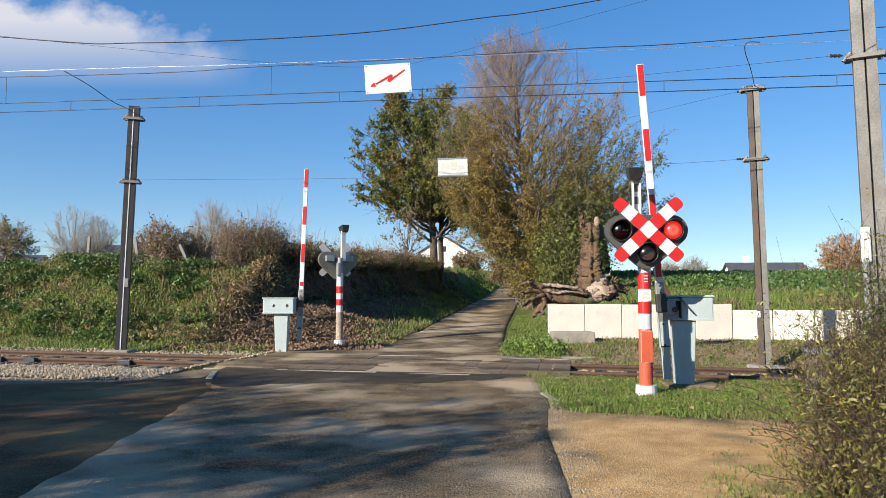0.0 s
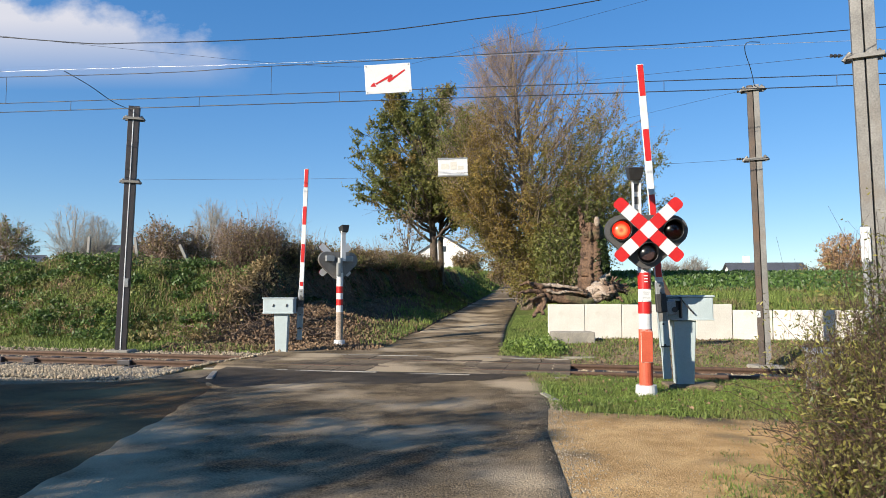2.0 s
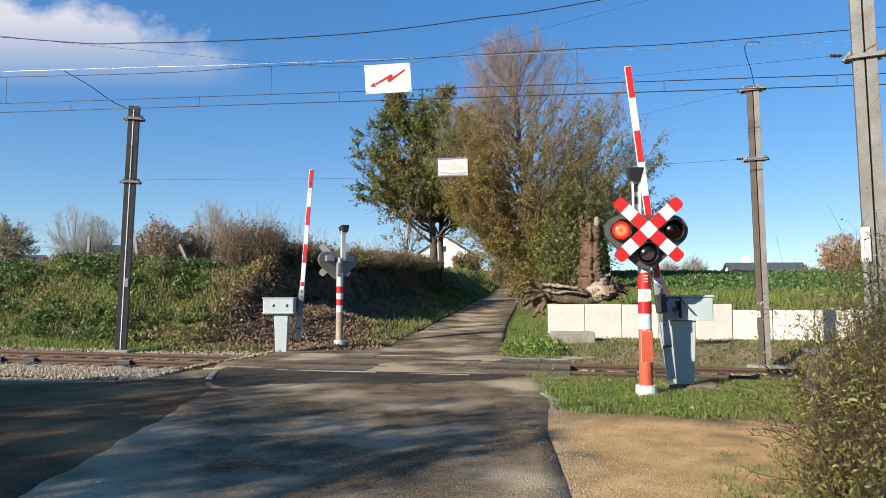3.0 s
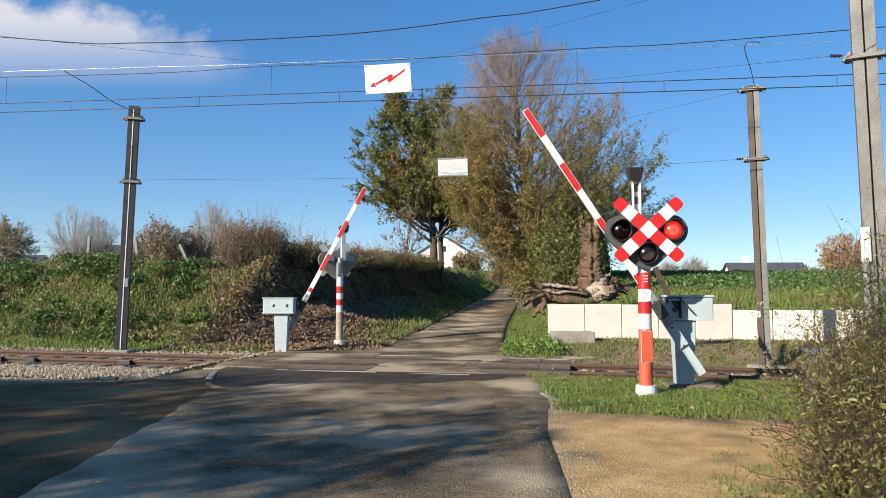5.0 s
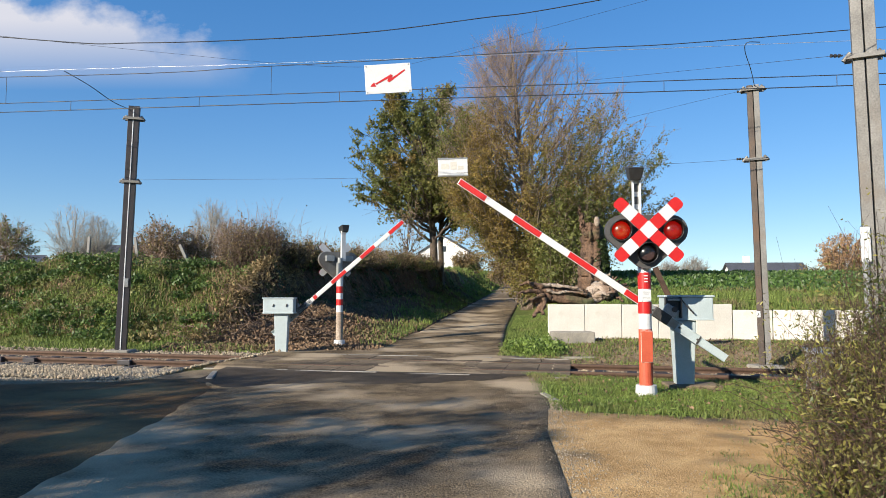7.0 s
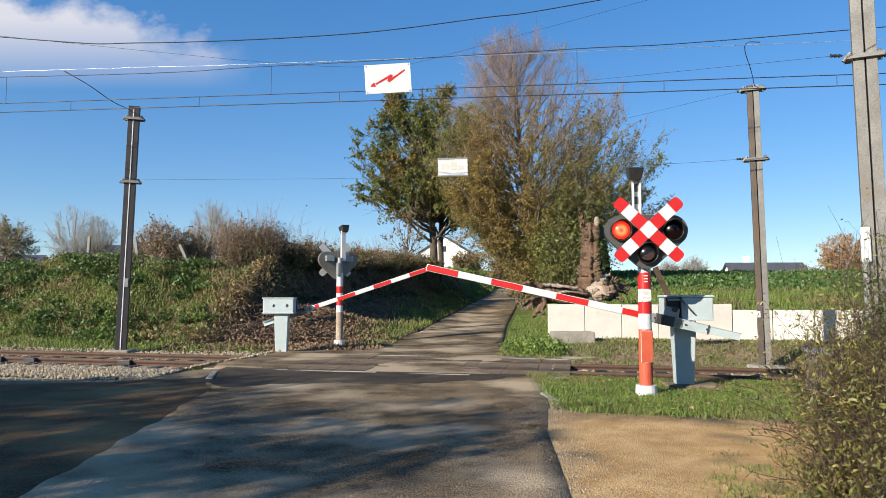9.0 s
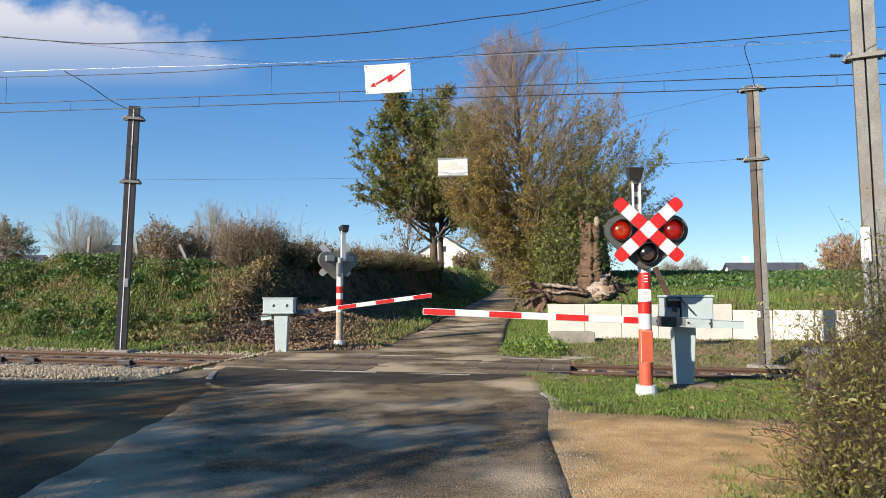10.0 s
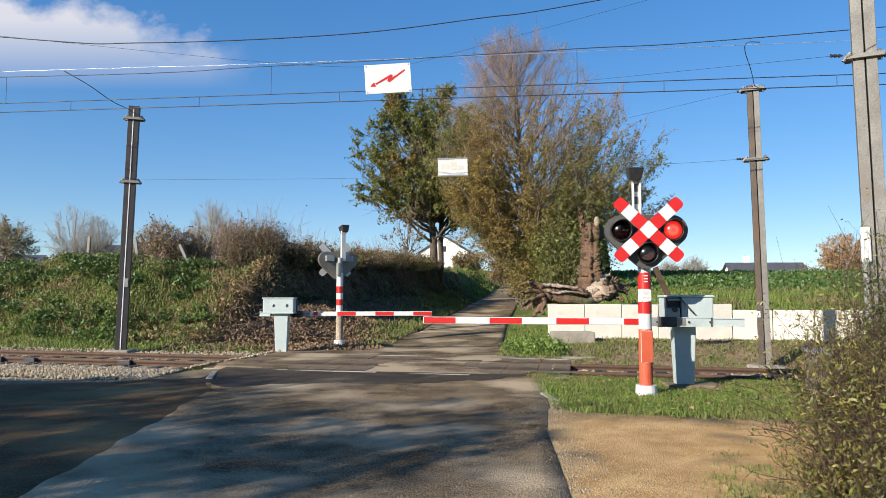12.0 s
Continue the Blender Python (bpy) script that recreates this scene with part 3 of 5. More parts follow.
def lens_material():
    m = bpy.data.materials.new("clear_lamp_lens")
    m.use_nodes = True
    n, l = m.node_tree.nodes, m.node_tree.links
    gl = n.new("ShaderNodeBsdfGlossy"); gl.inputs["Roughness"].default_value = 0.28
    tr = n.new("ShaderNodeBsdfTransparent"); tr.inputs[0].default_value = (0.95, 0.9, 0.88, 1)
    fr = n.new("ShaderNodeFresnel"); fr.inputs[0].default_value = 1.45
    mx = n.new("ShaderNodeMixShader")
    l.new(fr.outputs[0], mx.inputs[0]); l.new(tr.outputs[0], mx.inputs[1]); l.new(gl.outputs[0], mx.inputs[2])
    l.new(mx.outputs[0], n["Material Output"].inputs[0])
    return m


def dimming_material():
    m = bpy.data.materials.new("dark_red_dimming_plate")
    m.use_nodes = True
    n, l = m.node_tree.nodes, m.node_tree.links
    tr = n.new("ShaderNodeBsdfTransparent"); tr.inputs[0].default_value = (0.62, 0.42, 0.42, 1)
    l.new(tr.outputs[0], n["Material Output"].inputs[0])
    return m


M_GLOW = glow_material("lit_orange_red_lamp", (1.0, 0.40, 0.13), (1.0, 0.10, 0.04), (0.80, 0.03, 0.012), 0.74)
M_GLOW_RED = glow_material("lit_red_lamp", (0.95, 0.16, 0.10), (0.90, 0.06, 0.05), (0.62, 0.022, 0.018), 0.62)
M_DIMMING, M_LENS = dimming_material(), lens_material()
M_LAMPBACK = material("dark_red_brown_reflector", (0.035, 0.02, 0.018), (0.07, 0.04, 0.035), 12, 60, 0.3, bump=0.1)


def build_signal(m, label, stripes, board_mat):
    """Striped post with a St Andrew's cross over a heart-shaped lamp board, facing the thing's -y."""
    g = thing("crossing_signal", m, label, "crossing signal", "level crossing signals")
    bm = bmesh.new(); tube(bm, (0, 0, -0.05), (0, 0, 0.13), 0.17, 0.155, 20); part("foot", bm, M_WHITE, g, "white painted concrete foot")
    r = 0.098
    bm = bmesh.new(); tube(bm, (0, 0, 0.1), (0, 0, 2.1), r, n=20); part("post", bm, M_WHITE, g)
    for z0, z1, mat in stripes:
        bm = bmesh.new(); tube(bm, (0, 0, z0), (0, 0, z1), r + 0.004, n=20); part("stripe", bm, mat, g)
    bm = bmesh.new(); box(bm, (-0.1, 0.03, 2.90), (0.13, 0.012, 0.9), 0.003); box(bm, (-0.153, -0.01, 2.90), (0.026, 0.07, 0.9), 0.004); box(bm, (-0.047, -0.01, 2.90), (0.026, 0.07, 0.9), 0.004); part("bell_mast", bm, M_WHITE, g)
    for z in (2.78, 2.98, 3.18):
        bm = bmesh.new(); box(bm, (-0.1, 0.018, z), (0.06, 0.012, 0.12), 0.003); part("mast_slot", bm, M_BOARD, g)
    bm = bmesh.new(); box(bm, (-0.13, -0.02, 3.40), (0.24, 0.3, 0.2), 0.012, pose(0, 0, 0, 12, 0, 0), taper=0.72); part("bell_box", bm, M_BLACK, g)
    cz = 2.49
    # board: three round lobes joined by a hull
    bm = bmesh.new()
    lobes = ((-0.39, 0.0, 0.235), (0.39, 0.0, 0.235), (0.0, -0.35, 0.235))
    vs = []
    for lx, lz, lr in lobes:
        for i in range(28):
            a = 2 * math.pi * i / 28
            vs.append(bm.verts.new((lx + lr * math.cos(a), 0.0, cz + lz + lr * math.sin(a))))
    hull = bmesh.ops.convex_hull(bm, input=vs)
    bmesh.ops.delete(bm, geom=[v for v in bm.verts if not v.link_faces], context="VERTS")
    bmesh.ops.dissolve_limit(bm, angle_limit=0.01, verts=bm.verts, edges=bm.edges)
    fs = [fc for fc in bm.faces]
    if len(fs) > 1:
        bmesh.ops.delete(bm, geom=fs[1:], context="FACES_ONLY")
    ext = bmesh.ops.extrude_face_region(bm, geom=bm.faces[:])
    for v in ext["geom"]:
        if isinstance(v, bmesh.types.BMVert):
            v.co.y += 0.10
    bmesh.ops.recalc_face_normals(bm, faces=bm.faces)
    for v in bm.verts:
        v.co.y -= 0.20
    part("lamp_board", bm, board_mat, g)
    lamps = []
    for lx, lz, lr in lobes:
        bm = bmesh.new()
        # hood: open ring with a peak
        n, r0, r1 = 28, 0.150, 0.163
        ring = []
        for i in range(n):
            a = 2 * math.pi * i / n
            depth = 0.07 + 0.12 * max(0, math.sin(a)) ** 0.7
            ring.append([bm.verts.new((lx + rr * math.cos(a), yy, cz + lz + rr * math.sin(a))) for rr, yy in ((r0, -0.20), (r0, -0.20 - depth), (r1, -0.20 - depth), (r1, -0.20))])
        for i in range(n):
            p, q = ring[i], ring[(i + 1) % n]
            for j in range(3):
                bm.faces.new((p[j], p[j + 1], q[j + 1], q[j]))
        bmesh.ops.recalc_face_normals(bm, faces=bm.faces)
        lamp = part("lamp_hood", bm, M_BLACK, g, smooth=True)
        bm = bmesh.new(); tube(bm, (lx, -0.206, cz + lz), (lx, -0.202, cz + lz), 0.151, n=28); part("reflector", bm, M_LAMPBACK, lamp)
        lamps.append((lamp, lx, cz + lz))
    # to flash, each lit disc leaves its case; an added tinted plate dims it
    discs = []
    for (lamp, lx, lz), glow in zip(lamps[:2], (M_GLOW, M_GLOW_RED)):
        bm = bmesh.new(); tube(bm, (0, -0.005, 0), (0, 0.004, 0), 0.138, n=28)
        disc = part("lit_disc", bm, glow, g, "glowing red lamp disc")
        disc.location = (lx, -0.17, lz)
        bm = bmesh.new(); tube(bm, (lx, -0.234, lz), (lx, -0.232, lz), 0.149, n=28); part("dimming_plate", bm, M_DIMMING, lamp, "added dark red plate that dims the lit disc")
        discs.append(disc)
    for lamp, lx, lz in lamps:
        bm = bmesh.new()
        rings = []
        for j in range(6):
            a = radians(90 * j / 5.3)
            rings.append([bm.verts.new((lx + 0.148 * math.cos(a) * math.cos(b), -0.215 - 0.11 * math.sin(a), lz + 0.148 * math.cos(a) * math.sin(b))) for b in [2 * math.pi * i / 24 for i in range(24)]])
        for p, q in zip(rings[:-1], rings[1:]):
            for i in range(24):
                bm.faces.new((p[i], p[(i + 1) % 24], q[(i + 1) % 24], q[i]))
        bm.faces.new(rings[-1])
        bmesh.ops.recalc_face_normals(bm, faces=bm.faces)
        part("lens", bm, M_LENS, lamp, smooth=True)
    # cross
    ang = radians(43)
    L, W = 1.30, 0.19
    bm = bmesh.new(); cross_arm(bm, L, W, 0.006, ang, -0.345); cross_arm(bm, L, W, 0.006, -ang, -0.335)
    bmesh.ops.recalc_face_normals(bm, faces=bm.faces)
    for v in bm.verts:
        v.co.z += cz
    cross = part("cross", bm, M_WHITE, g, "white St Andrew's cross with red ends and bands")
    for sgn, y in ((1, -0.349), (-1, -0.339)):
        for rot in (0, math.pi):
            a = sgn * ang + rot
            bm = bmesh.new(); band(bm, L, W, 0.475, L / 2 + 0.002, 0.003, a, y, 1)
            for v in bm.verts: v.co.z += cz
            bmesh.ops.recalc_face_normals(bm, faces=bm.faces)
            part("red_tip", bm, M_RED, cross)
            bm = bmesh.new(); band(bm, L, W, 0.10, 0.285, 0.003, a, y, 0)
            for v in bm.verts: v.co.z += cz
            bmesh.ops.recalc_face_normals(bm, faces=bm.faces)
            part("red_band", bm, M_RED, cross)
    for x in (-0.2, 0.2):
        bm = bmesh.new(); tube(bm, (x, -0.34, cz + x * 0.93), (x, -0.1, cz + x * 0.93), 0.012, n=8); part("bracket", bm, M_GALV, g)
        bm = bmesh.new(); box(bm, (x * 1.5, -0.06, cz + 0.03), (0.26, 0.12, 0.17), 0.015); part("lamp_case", bm, M_GALV, g)
    bm = bmesh.new(); tube(bm, (0, 0.0, 1.95), (0, 0.0, 2.55), 0.085, 0.07, 16); box(bm, (0.07, 0.05, 2.2), (0.1, 0.14, 0.4), 0.02); part("neck", bm, M_GALV, g)
    return g, discs


NEAR_YAW, FAR_YAW = 4.0, 2.0


def place_barrier(pivot, rz):
    r = pose(0, 0, 0, 0, 0, rz)
    base = Vector(pivot) - r @ Vector((0.22, 0.34, 1.24))
    return Matrix.Translation(base) @ r


def build_crossing():
    made = {}
    made["near"] = build_barrier(place_barrier((3.75, 11.50, 1.27), 180 - NEAR_YAW), "pale blue-grey barrier drive with red and white boom beside the lane", 4.09, 0.545, 0.5)
    made["far"] = build_barrier(place_barrier((-3.98, 18.80, 1.21), FAR_YAW), "pale blue-grey barrier drive with red and white boom below the bank", 3.69, 0.504, 0.28)
    made["signal"] = build_signal(pose(3.12, 10.95, 0, 0, 0, -3), "red and white striped crossing signal with flashing red lamps", ((0.12, 0.98, M_REDFADE), (1.22, 1.40, M_RED), (1.60, 1.85, M_RED)), M_BOARD)
    sg = made["signal"][0]
    bm = bmesh.new(); box(bm, (0, -0.098, 0.72), (0.182, 0.012, 0.48), 0.005); part("plate_rim", bm, M_WALL, sg)
    bm = bmesh.new(); box(bm, (0, -0.098, 1.50), (0.15, 0.014, 0.17), 0.004); notice = part("notice", bm, M_WHITE, sg, "small white notice with print")
    for z, w in ((1.55, 0.10), (1.52, 0.08), (1.46, 0.11)):
        bm = bmesh.new(); box(bm, (0, -0.107, z), (w, 0.004, 0.008)); part("print_bar", bm, M_POLE, notice)
    for z in (1.80, 1.755, 1.71):
        bm = bmesh.new(); box(bm, (0, -0.104, z), (0.055, 0.006, 0.018)); part("print_bar", bm, M_WHITE, sg)
    bm = bmesh.new(); box(bm, (0, -0.103, 0.72), (0.172, 0.012, 0.467), 0.005); part("reflector_plate", bm, M_REDFADE, made["signal"][0], "worn orange-red reflector plate")
    made["signal_far"] = build_signal(pose(-3.05, 20.9, hz(-3.05, 20.9) + 0.03, 0, 0, 213), "striped crossing signal seen from behind, grey lamp board", ((0.12, 0.94, M_DEADWOOD), (1.14, 1.32, M_RED), (1.5, 1.7, M_RED)), M_POLE)
    return made


def mast(base, h, yaw, label, lean=0.0, mats=(None, None), k=1.0):
    m = thing("catenary_mast", pose(*base, 0, lean, 0) @ pose(0, 0, 0, 0, 0, yaw), label, "mast", "overhead line masts")
    for x, mat in zip((-0.085 * k, 0.085 * k), mats):
        bm = bmesh.new()
        box(bm, (x, -0.07, h / 2), (0.145 * k, 0.014, h), 0.004); box(bm, (x - 0.066 * k, 0.0, h / 2), (0.012, 0.13, h)); box(bm, (x + 0.066 * k, 0.0, h / 2), (0.012, 0.13, h))
        part("channel", bm, mat or M_POLE, m)
    # dark strip put in for the shade between the two channels
    bm = bmesh.new(); box(bm, (0, 0.02, h / 2), (0.05 * k, 0.05, h), 0.003); part("gap_shade_strip", bm, M_DARKSTEEL, m)
    z = 0.6
    while z < h - 0.4:
        bm = bmesh.new(); box(bm, (0, 0.07, z), (0.3 * k, 0.008, 0.1)); part("batten", bm, M_POLE, m)
        z += 1.1
    return m


def bracket(m, z):
    bm = bmesh.new(); box(bm, (0, -0.11, z), (0.5, 0.05, 0.07), 0.006); box(bm, (0, 0.11, z), (0.5, 0.05, 0.07), 0.006); tube(bm, (-0.28, 0, z - 0.03), (-0.18, 0, z + 0.09), 0.03, n=8)
    tube(bm, (0.28, 0, z - 0.03), (0.18, 0, z + 0.09), 0.03, n=8)
    part("bracket", bm, M_POLE, m)


def wire(name, pts, r, mat, label, n=24):
    pts = [Vector(p) for p in pts]
    P = []
    ends = [pts[0] * 2 - pts[1]] + pts + [pts[-1] * 2 - pts[-2]]
    for p0, p1, p2, p3 in zip(ends[:-3], ends[1:-2], ends[2:-1], ends[3:]):
        for i in range(n):
            t = i / n
            P.append(p1 + ((p2 - p0) * t + (p0 * 2 - p1 * 5 + p2 * 4 - p3) * t * t + (p1 * 3 - p0 - p2 * 3 + p3) * t ** 3) * 0.5)
    P.append(pts[-1])
    v, f = sweep([(np.array(P), np.full(len(P), r))], 6)
    ob = array_mesh(name, v, f, mat, smooth=True)
    return tagged(ob, label, "wire", "overhead wires")


def build_overhead():
    a = mast((-8.68, 19.15, hz(-8.68, 19.15) - 0.1), 6.85, 12, "slim grey steel twin-channel mast at the foot of the bank", 1.6, (M_MASTDARK, M_MASTDARK), 0.9)
    bracket(a, 6.5); bracket(a, 4.75)
    # white strip stands for the sunlit flange between the dark channels
    bm = bmesh.new(); box(bm, (0, -0.08, 3.4), (0.026, 0.02, 6.7), 0.004); part("lit_flange_strip", bm, M_WHITE, a)
    bm = bmesh.new(); box(bm, (0.06, -0.09, 2.0), (0.10, 0.012, 0.24), 0.003); part("plate", bm, M_GALV, a)
    # left channel takes the darkened steel as its shaded side, right one the lit grey
    b = mast((7.36, 16.25, hz(7.36, 16.25) - 0.1), 6.68, -20, "grey steel twin-channel mast beside the track", -1.0, (M_POLESHADED, M_POLE), 0.82)
    bracket(b, 6.58); bracket(b, 4.93)
    c = mast((6.37, 10.3, hz(6.37, 10.3) - 0.1), 7.4, -24, "tall grey steel mast behind the shrub", -1.1)
    bracket(c, 5.2)
    bm = bmesh.new(); box(bm, (-0.135, -0.11, 2.4), (0.13, 0.06, 0.52), 0.02); box(bm, (-0.135, -0.145, 2.4), (0.05, 0.02, 0.44), 0.006); part("cable_guard", bm, M_WHITE, c, "white cable guard")
    bm = bmesh.new(); tube(bm, (-0.15, -0.11, 0.2), (-0.15, -0.11, 2.2), 0.045, n=10); part("conduit", bm, M_GALV, c)
    bm = bmesh.new(); box(bm, (-0.1, -0.1, 1.35), (0.08, 0.02, 0.14), 0.004); part("number_plate", bm, M_WHITE, b)
    # footings
    for x, y in ((-8.68, 19.15), (7.36, 16.25)):
        bm = bmesh.new(); box(bm, (0, 0, 0), (0.65, 0.6, 0.3), 0.04)
        ob = link("mast_footing", bm, M_CONCRETE)
        ob.location = (x, y, hz(x, y) - 0.05)
        tagged(ob, "concrete mast footing sunk in the ground", "footing")

    def over(s, z):
        return on_track(s, 0, 0) * 1.0 + Vector((0, 0, z + 0.0075 * s))
    S = np.linspace(-42, 36, 7)
    wire("contact_wire", [over(s, 5.77 - 0.019 * s) for s in S], 0.010, M_WIRE, "dark copper contact wire over the track")
    wire("auxiliary_wire", [over(s, 5.99 - 0.019 * s) for s in S], 0.009, M_WIRE, "thin auxiliary carrier wire over the track")
    wire("messenger_wire", [over(-42, 8.1), over(-11.05, 6.86), over(-3.98, 6.72), over(2.62, 6.69), over(8.8, 6.75), over(36, 7.6)], 0.009, M_WIRE, "dark carrier wire above the contact wire")
    wire("feeder_wire", [over(-42, 7.9), over(-11.05, 7.0), over(-3.85, 6.78), over(8.8, 6.5), over(36, 5.95)], 0.0045, M_WIRELIGHT, "bright bare feeder wire above the track")
    for s, top, low in ((-10.9, 6.85, 6.2), (-3.98, 6.72, 6.07), (2.87, 6.69, 5.94)):
        wire("dropper", [over(s, top), over(s, low)], 0.006, M_WIRE, "thin dropper between carrier wires", n=2)
    for s in (-9.1, -5.75, -2.35, 4.62, 7.9):
        wire("dropper", [over(s, 5.99 - 0.019 * s), over(s, 5.77 - 0.019 * s)], 0.007, M_WIRE, "thin dropper between carrier wires", n=2)
    wire("registration_wire", [(-8.62, 19.1, 6.6), (-8.75, 18.4, 6.62), (-8.95, 17.5, 6.8), (-9.19, 16.8, 6.93)], 0.010, M_WIRE, "curved cable from mast to carrier wire", n=4)
    wire("registration_wire", [(7.27, 16.2, 6.38), (6.75, 15.2, 6.45), (6.2, 14.2, 6.5), (6.15, 13.98, 6.6), (6.4, 13.95, 6.6)], 0.009, M_WIRE, "curved cable from mast to carrier wire", n=4)
    wire("power_cable", [(-14, 9, 5.6), (-5.77, 9, 4.86), (-3.93, 9, 4.78), (-1.35, 9, 4.89), (0.49, 9, 5.11), (2.04, 9, 5.35), (9, 9, 6.7)], 0.0065, M_WIRE, "thick dark cable sagging high over the lane", n=10)
    wire("span_wire", [(-12, 11.5, 6.3), (-3.6, 11.5, 5.42), (-1.28, 11.5, 5.28), (-0.54, 11.5, 5.33), (3.45, 11.5, 6.43), (6.3, 11.5, 7.2)], 0.0022, M_WIRE, "thin span wire carrying the warning plate", n=4)
    wire("span_wire", [(-8.6, 19.2, 4.66), (-2.04, 18.2, 4.54), (0.2, 17.8, 4.6), (5.38, 16.85, 4.66), (7.26, 16.35, 4.7)], 0.0032, M_WIRE, "thin span wire carrying the far plate", n=4)
    wire("stay_wire", [(7.24, 16.3, 6.35), (5.05, 17.0, 5.95), (0.6, 17.8, 5.0)], 0.003, M_WIRE, "thin stay wire from the mast", n=4)
    wire("stay_wire", [(6.12, 10.35, 5.1), (2.92, 14.6, 6.0)], 0.003, M_WIRE, "thin stay wire from the mast", n=4)
    for p in ((6.9, 16.4, 4.69), (5.88, 10.5, 5.125), (6.95, 16.4, 6.3)):
        bm = bmesh.new()
        for i in range(3):
            tube(bm, (0.06 * i, 0, 0), (0.06 * i + 0.03, 0, 0), 0.03, 0.024, n=8)
            tube(bm, (0.06 * i + 0.03, 0, 0), (0.06 * i + 0.06, 0, 0), 0.012, n=8)
        bmesh.ops.remove_doubles(bm, verts=bm.verts, dist=0.0001)
        ob = link("insulator", bm, M_DARKSTEEL); ob.location = p
        tagged(ob, "small dark insulator on a stay wire", "insulator")
    # warning plates hang on the span wires
    pl = thing("warning_plate", pose(-0.91, 11.48, 5.08, 0, -3.6, 0), "white plate with a red lightning arrow hanging above the lane", "warning sign")
    bm = bmesh.new(); box(bm, (0, 0, 0), (0.76, 0.012, 0.49), 0.003); part("plate", bm, M_WHITE, pl)
    bm = bmesh.new()
    lay = -0.0085
    zig = [(0.285, 0.13), (0.0, -0.055), (0.065, 0.055), (-0.21, -0.085)]
    for (x0, z0), (x1, z1), w0, w1 in ((zig[0], zig[1], 0.012, 0.02), (zig[1], zig[2], 0.02, 0.02), (zig[2], zig[3], 0.02, 0.012)):
        d = Vector((x1 - x0, 0, z1 - z0)).normalized(); nn = Vector((-d.z, 0, d.x))
        lay -= 0.0012
        q = [bm.verts.new(Vector((x, lay, z)) + nn * w) for x, z, w in ((x0, z0, w0), (x1, z1, w1), (x1, z1, -w1), (x0, z0, -w0))]
        bm.faces.new(q)
    tipv = [bm.verts.new((x, -0.0135, z)) for x, z in ((-0.30, -0.12), (-0.235, -0.05), (-0.205, -0.125))]
    bm.faces.new(tipv)
    ext = bmesh.ops.extrude_face_region(bm, geom=bm.faces[:])
    for v in ext["geom"]:
        if isinstance(v, bmesh.types.BMVert):
            v.co.y += 0.001
    bmesh.ops.recalc_face_normals(bm, faces=bm.faces)
    part("lightning_arrow", bm, M_RED, pl)
    for x in (-0.35, 0.35):
        for z in (-0.22, 0.22):
            bm = bmesh.new(); tube(bm, (x, -0.012, z), (x, 0.02, z), 0.012, n=8); part("bolt", bm, M_GALV, pl)
    pf = thing("warning_plate", pose(0.25, 17.78, 4.75, 0, -1.5, 0), "pale grey-white back of a warning plate hanging above the lane", "warning sign")
    bm = bmesh.new(); box(bm, (0, 0, 0), (0.75, 0.012, 0.48), 0.003); part("plate", bm, M_WHITE, pf)
    for x, z, w, h in ((-0.2, 0.02, 0.2, 0.14), (0.02, 0.04, 0.16, 0.2), (0.2, -0.02, 0.14, 0.1)):
        bm = bmesh.new(); box(bm, (x, -0.008, z), (w, 0.004, h), 0.0015); part("faded_print", bm, M_WALL, pf)
    bm = bmesh.new(); box(bm, (0, -0.012, 0.22), (0.78, 0.02, 0.03), 0.004); box(bm, (0, -0.012, -0.22), (0.78, 0.02, 0.03), 0.004); part("rail", bm, M_GALV, pf)


# ---- wall, logs, small ground things ----
def build_wall():
    w = thing("retaining_wall", Matrix.Identity(4), "pale concrete retaining wall of upright blocks", "wall", kind="structure")
    path = [(2.95 + i * 1.03, 19.8, 0) for i in range(5)]
    x, y, a = 8.10, 19.8, -16.0
    for i in range(7):
        path.append((x, y, a))
        x += 1.03 * math.cos(radians(a)); y += 1.03 * math.sin(radians(a)); a -= 5
    for i, (x, y, a) in enumerate(path):
        bm = bmesh.new()
        h = 0.95 if i < 5 else 0.80
        box(bm, (0.5, 0.07, h / 2 - 0.12), (1.01, 0.14, h + 0.24), 0.012)
        ob = link("wall_block", bm, M_WALL, w)
        ob.matrix_local = pose(x, y, 0.30 + 0.008 * math.sin(i * 2.1), 0, 0, a)
    bm = bmesh.new(); box(bm, (0, 0, 0.14), (1.15, 0.5, 0.34), 0.03)
    ob = link("concrete_block", bm, M_CONCRETE); ob.location = (3.5, 19.25, hz(3.5, 19.25) - 0.02)
    tagged(ob, "weathered grey concrete block against the wall", "concrete block")
    bm = bmesh.new(); box(bm, (0, 0, 0.02), (1.2, 0.09, 0.07), 0.012)
    ob = link("pale_kerb", bm, M_CONCRETE); ob.location = (3.2, 17.7, hz(3.2, 17.7))
    tagged(ob, "pale concrete kerb bar lying in the gravel", "kerb")
    for x, y, rz, sx, sy in ((1.58, 10.6, 96, 0.8, 0.12), (-4.28, 13.3, 103, 1.7, 0.12), (-5.0, 19.0, 0, 1.3, 0.2)):
        bm = bmesh.new(); box(bm, (0, 0, 0), (sx, sy, 0.16), 0.02)
        ob = link("kerb_stone", bm, M_CONCRETE); ob.matrix_world = pose(x, y, hz(x, y) - 0.055, 0, 0, rz)
        tagged(ob, "pale worn concrete kerb stone at the lane's edge", "kerb")


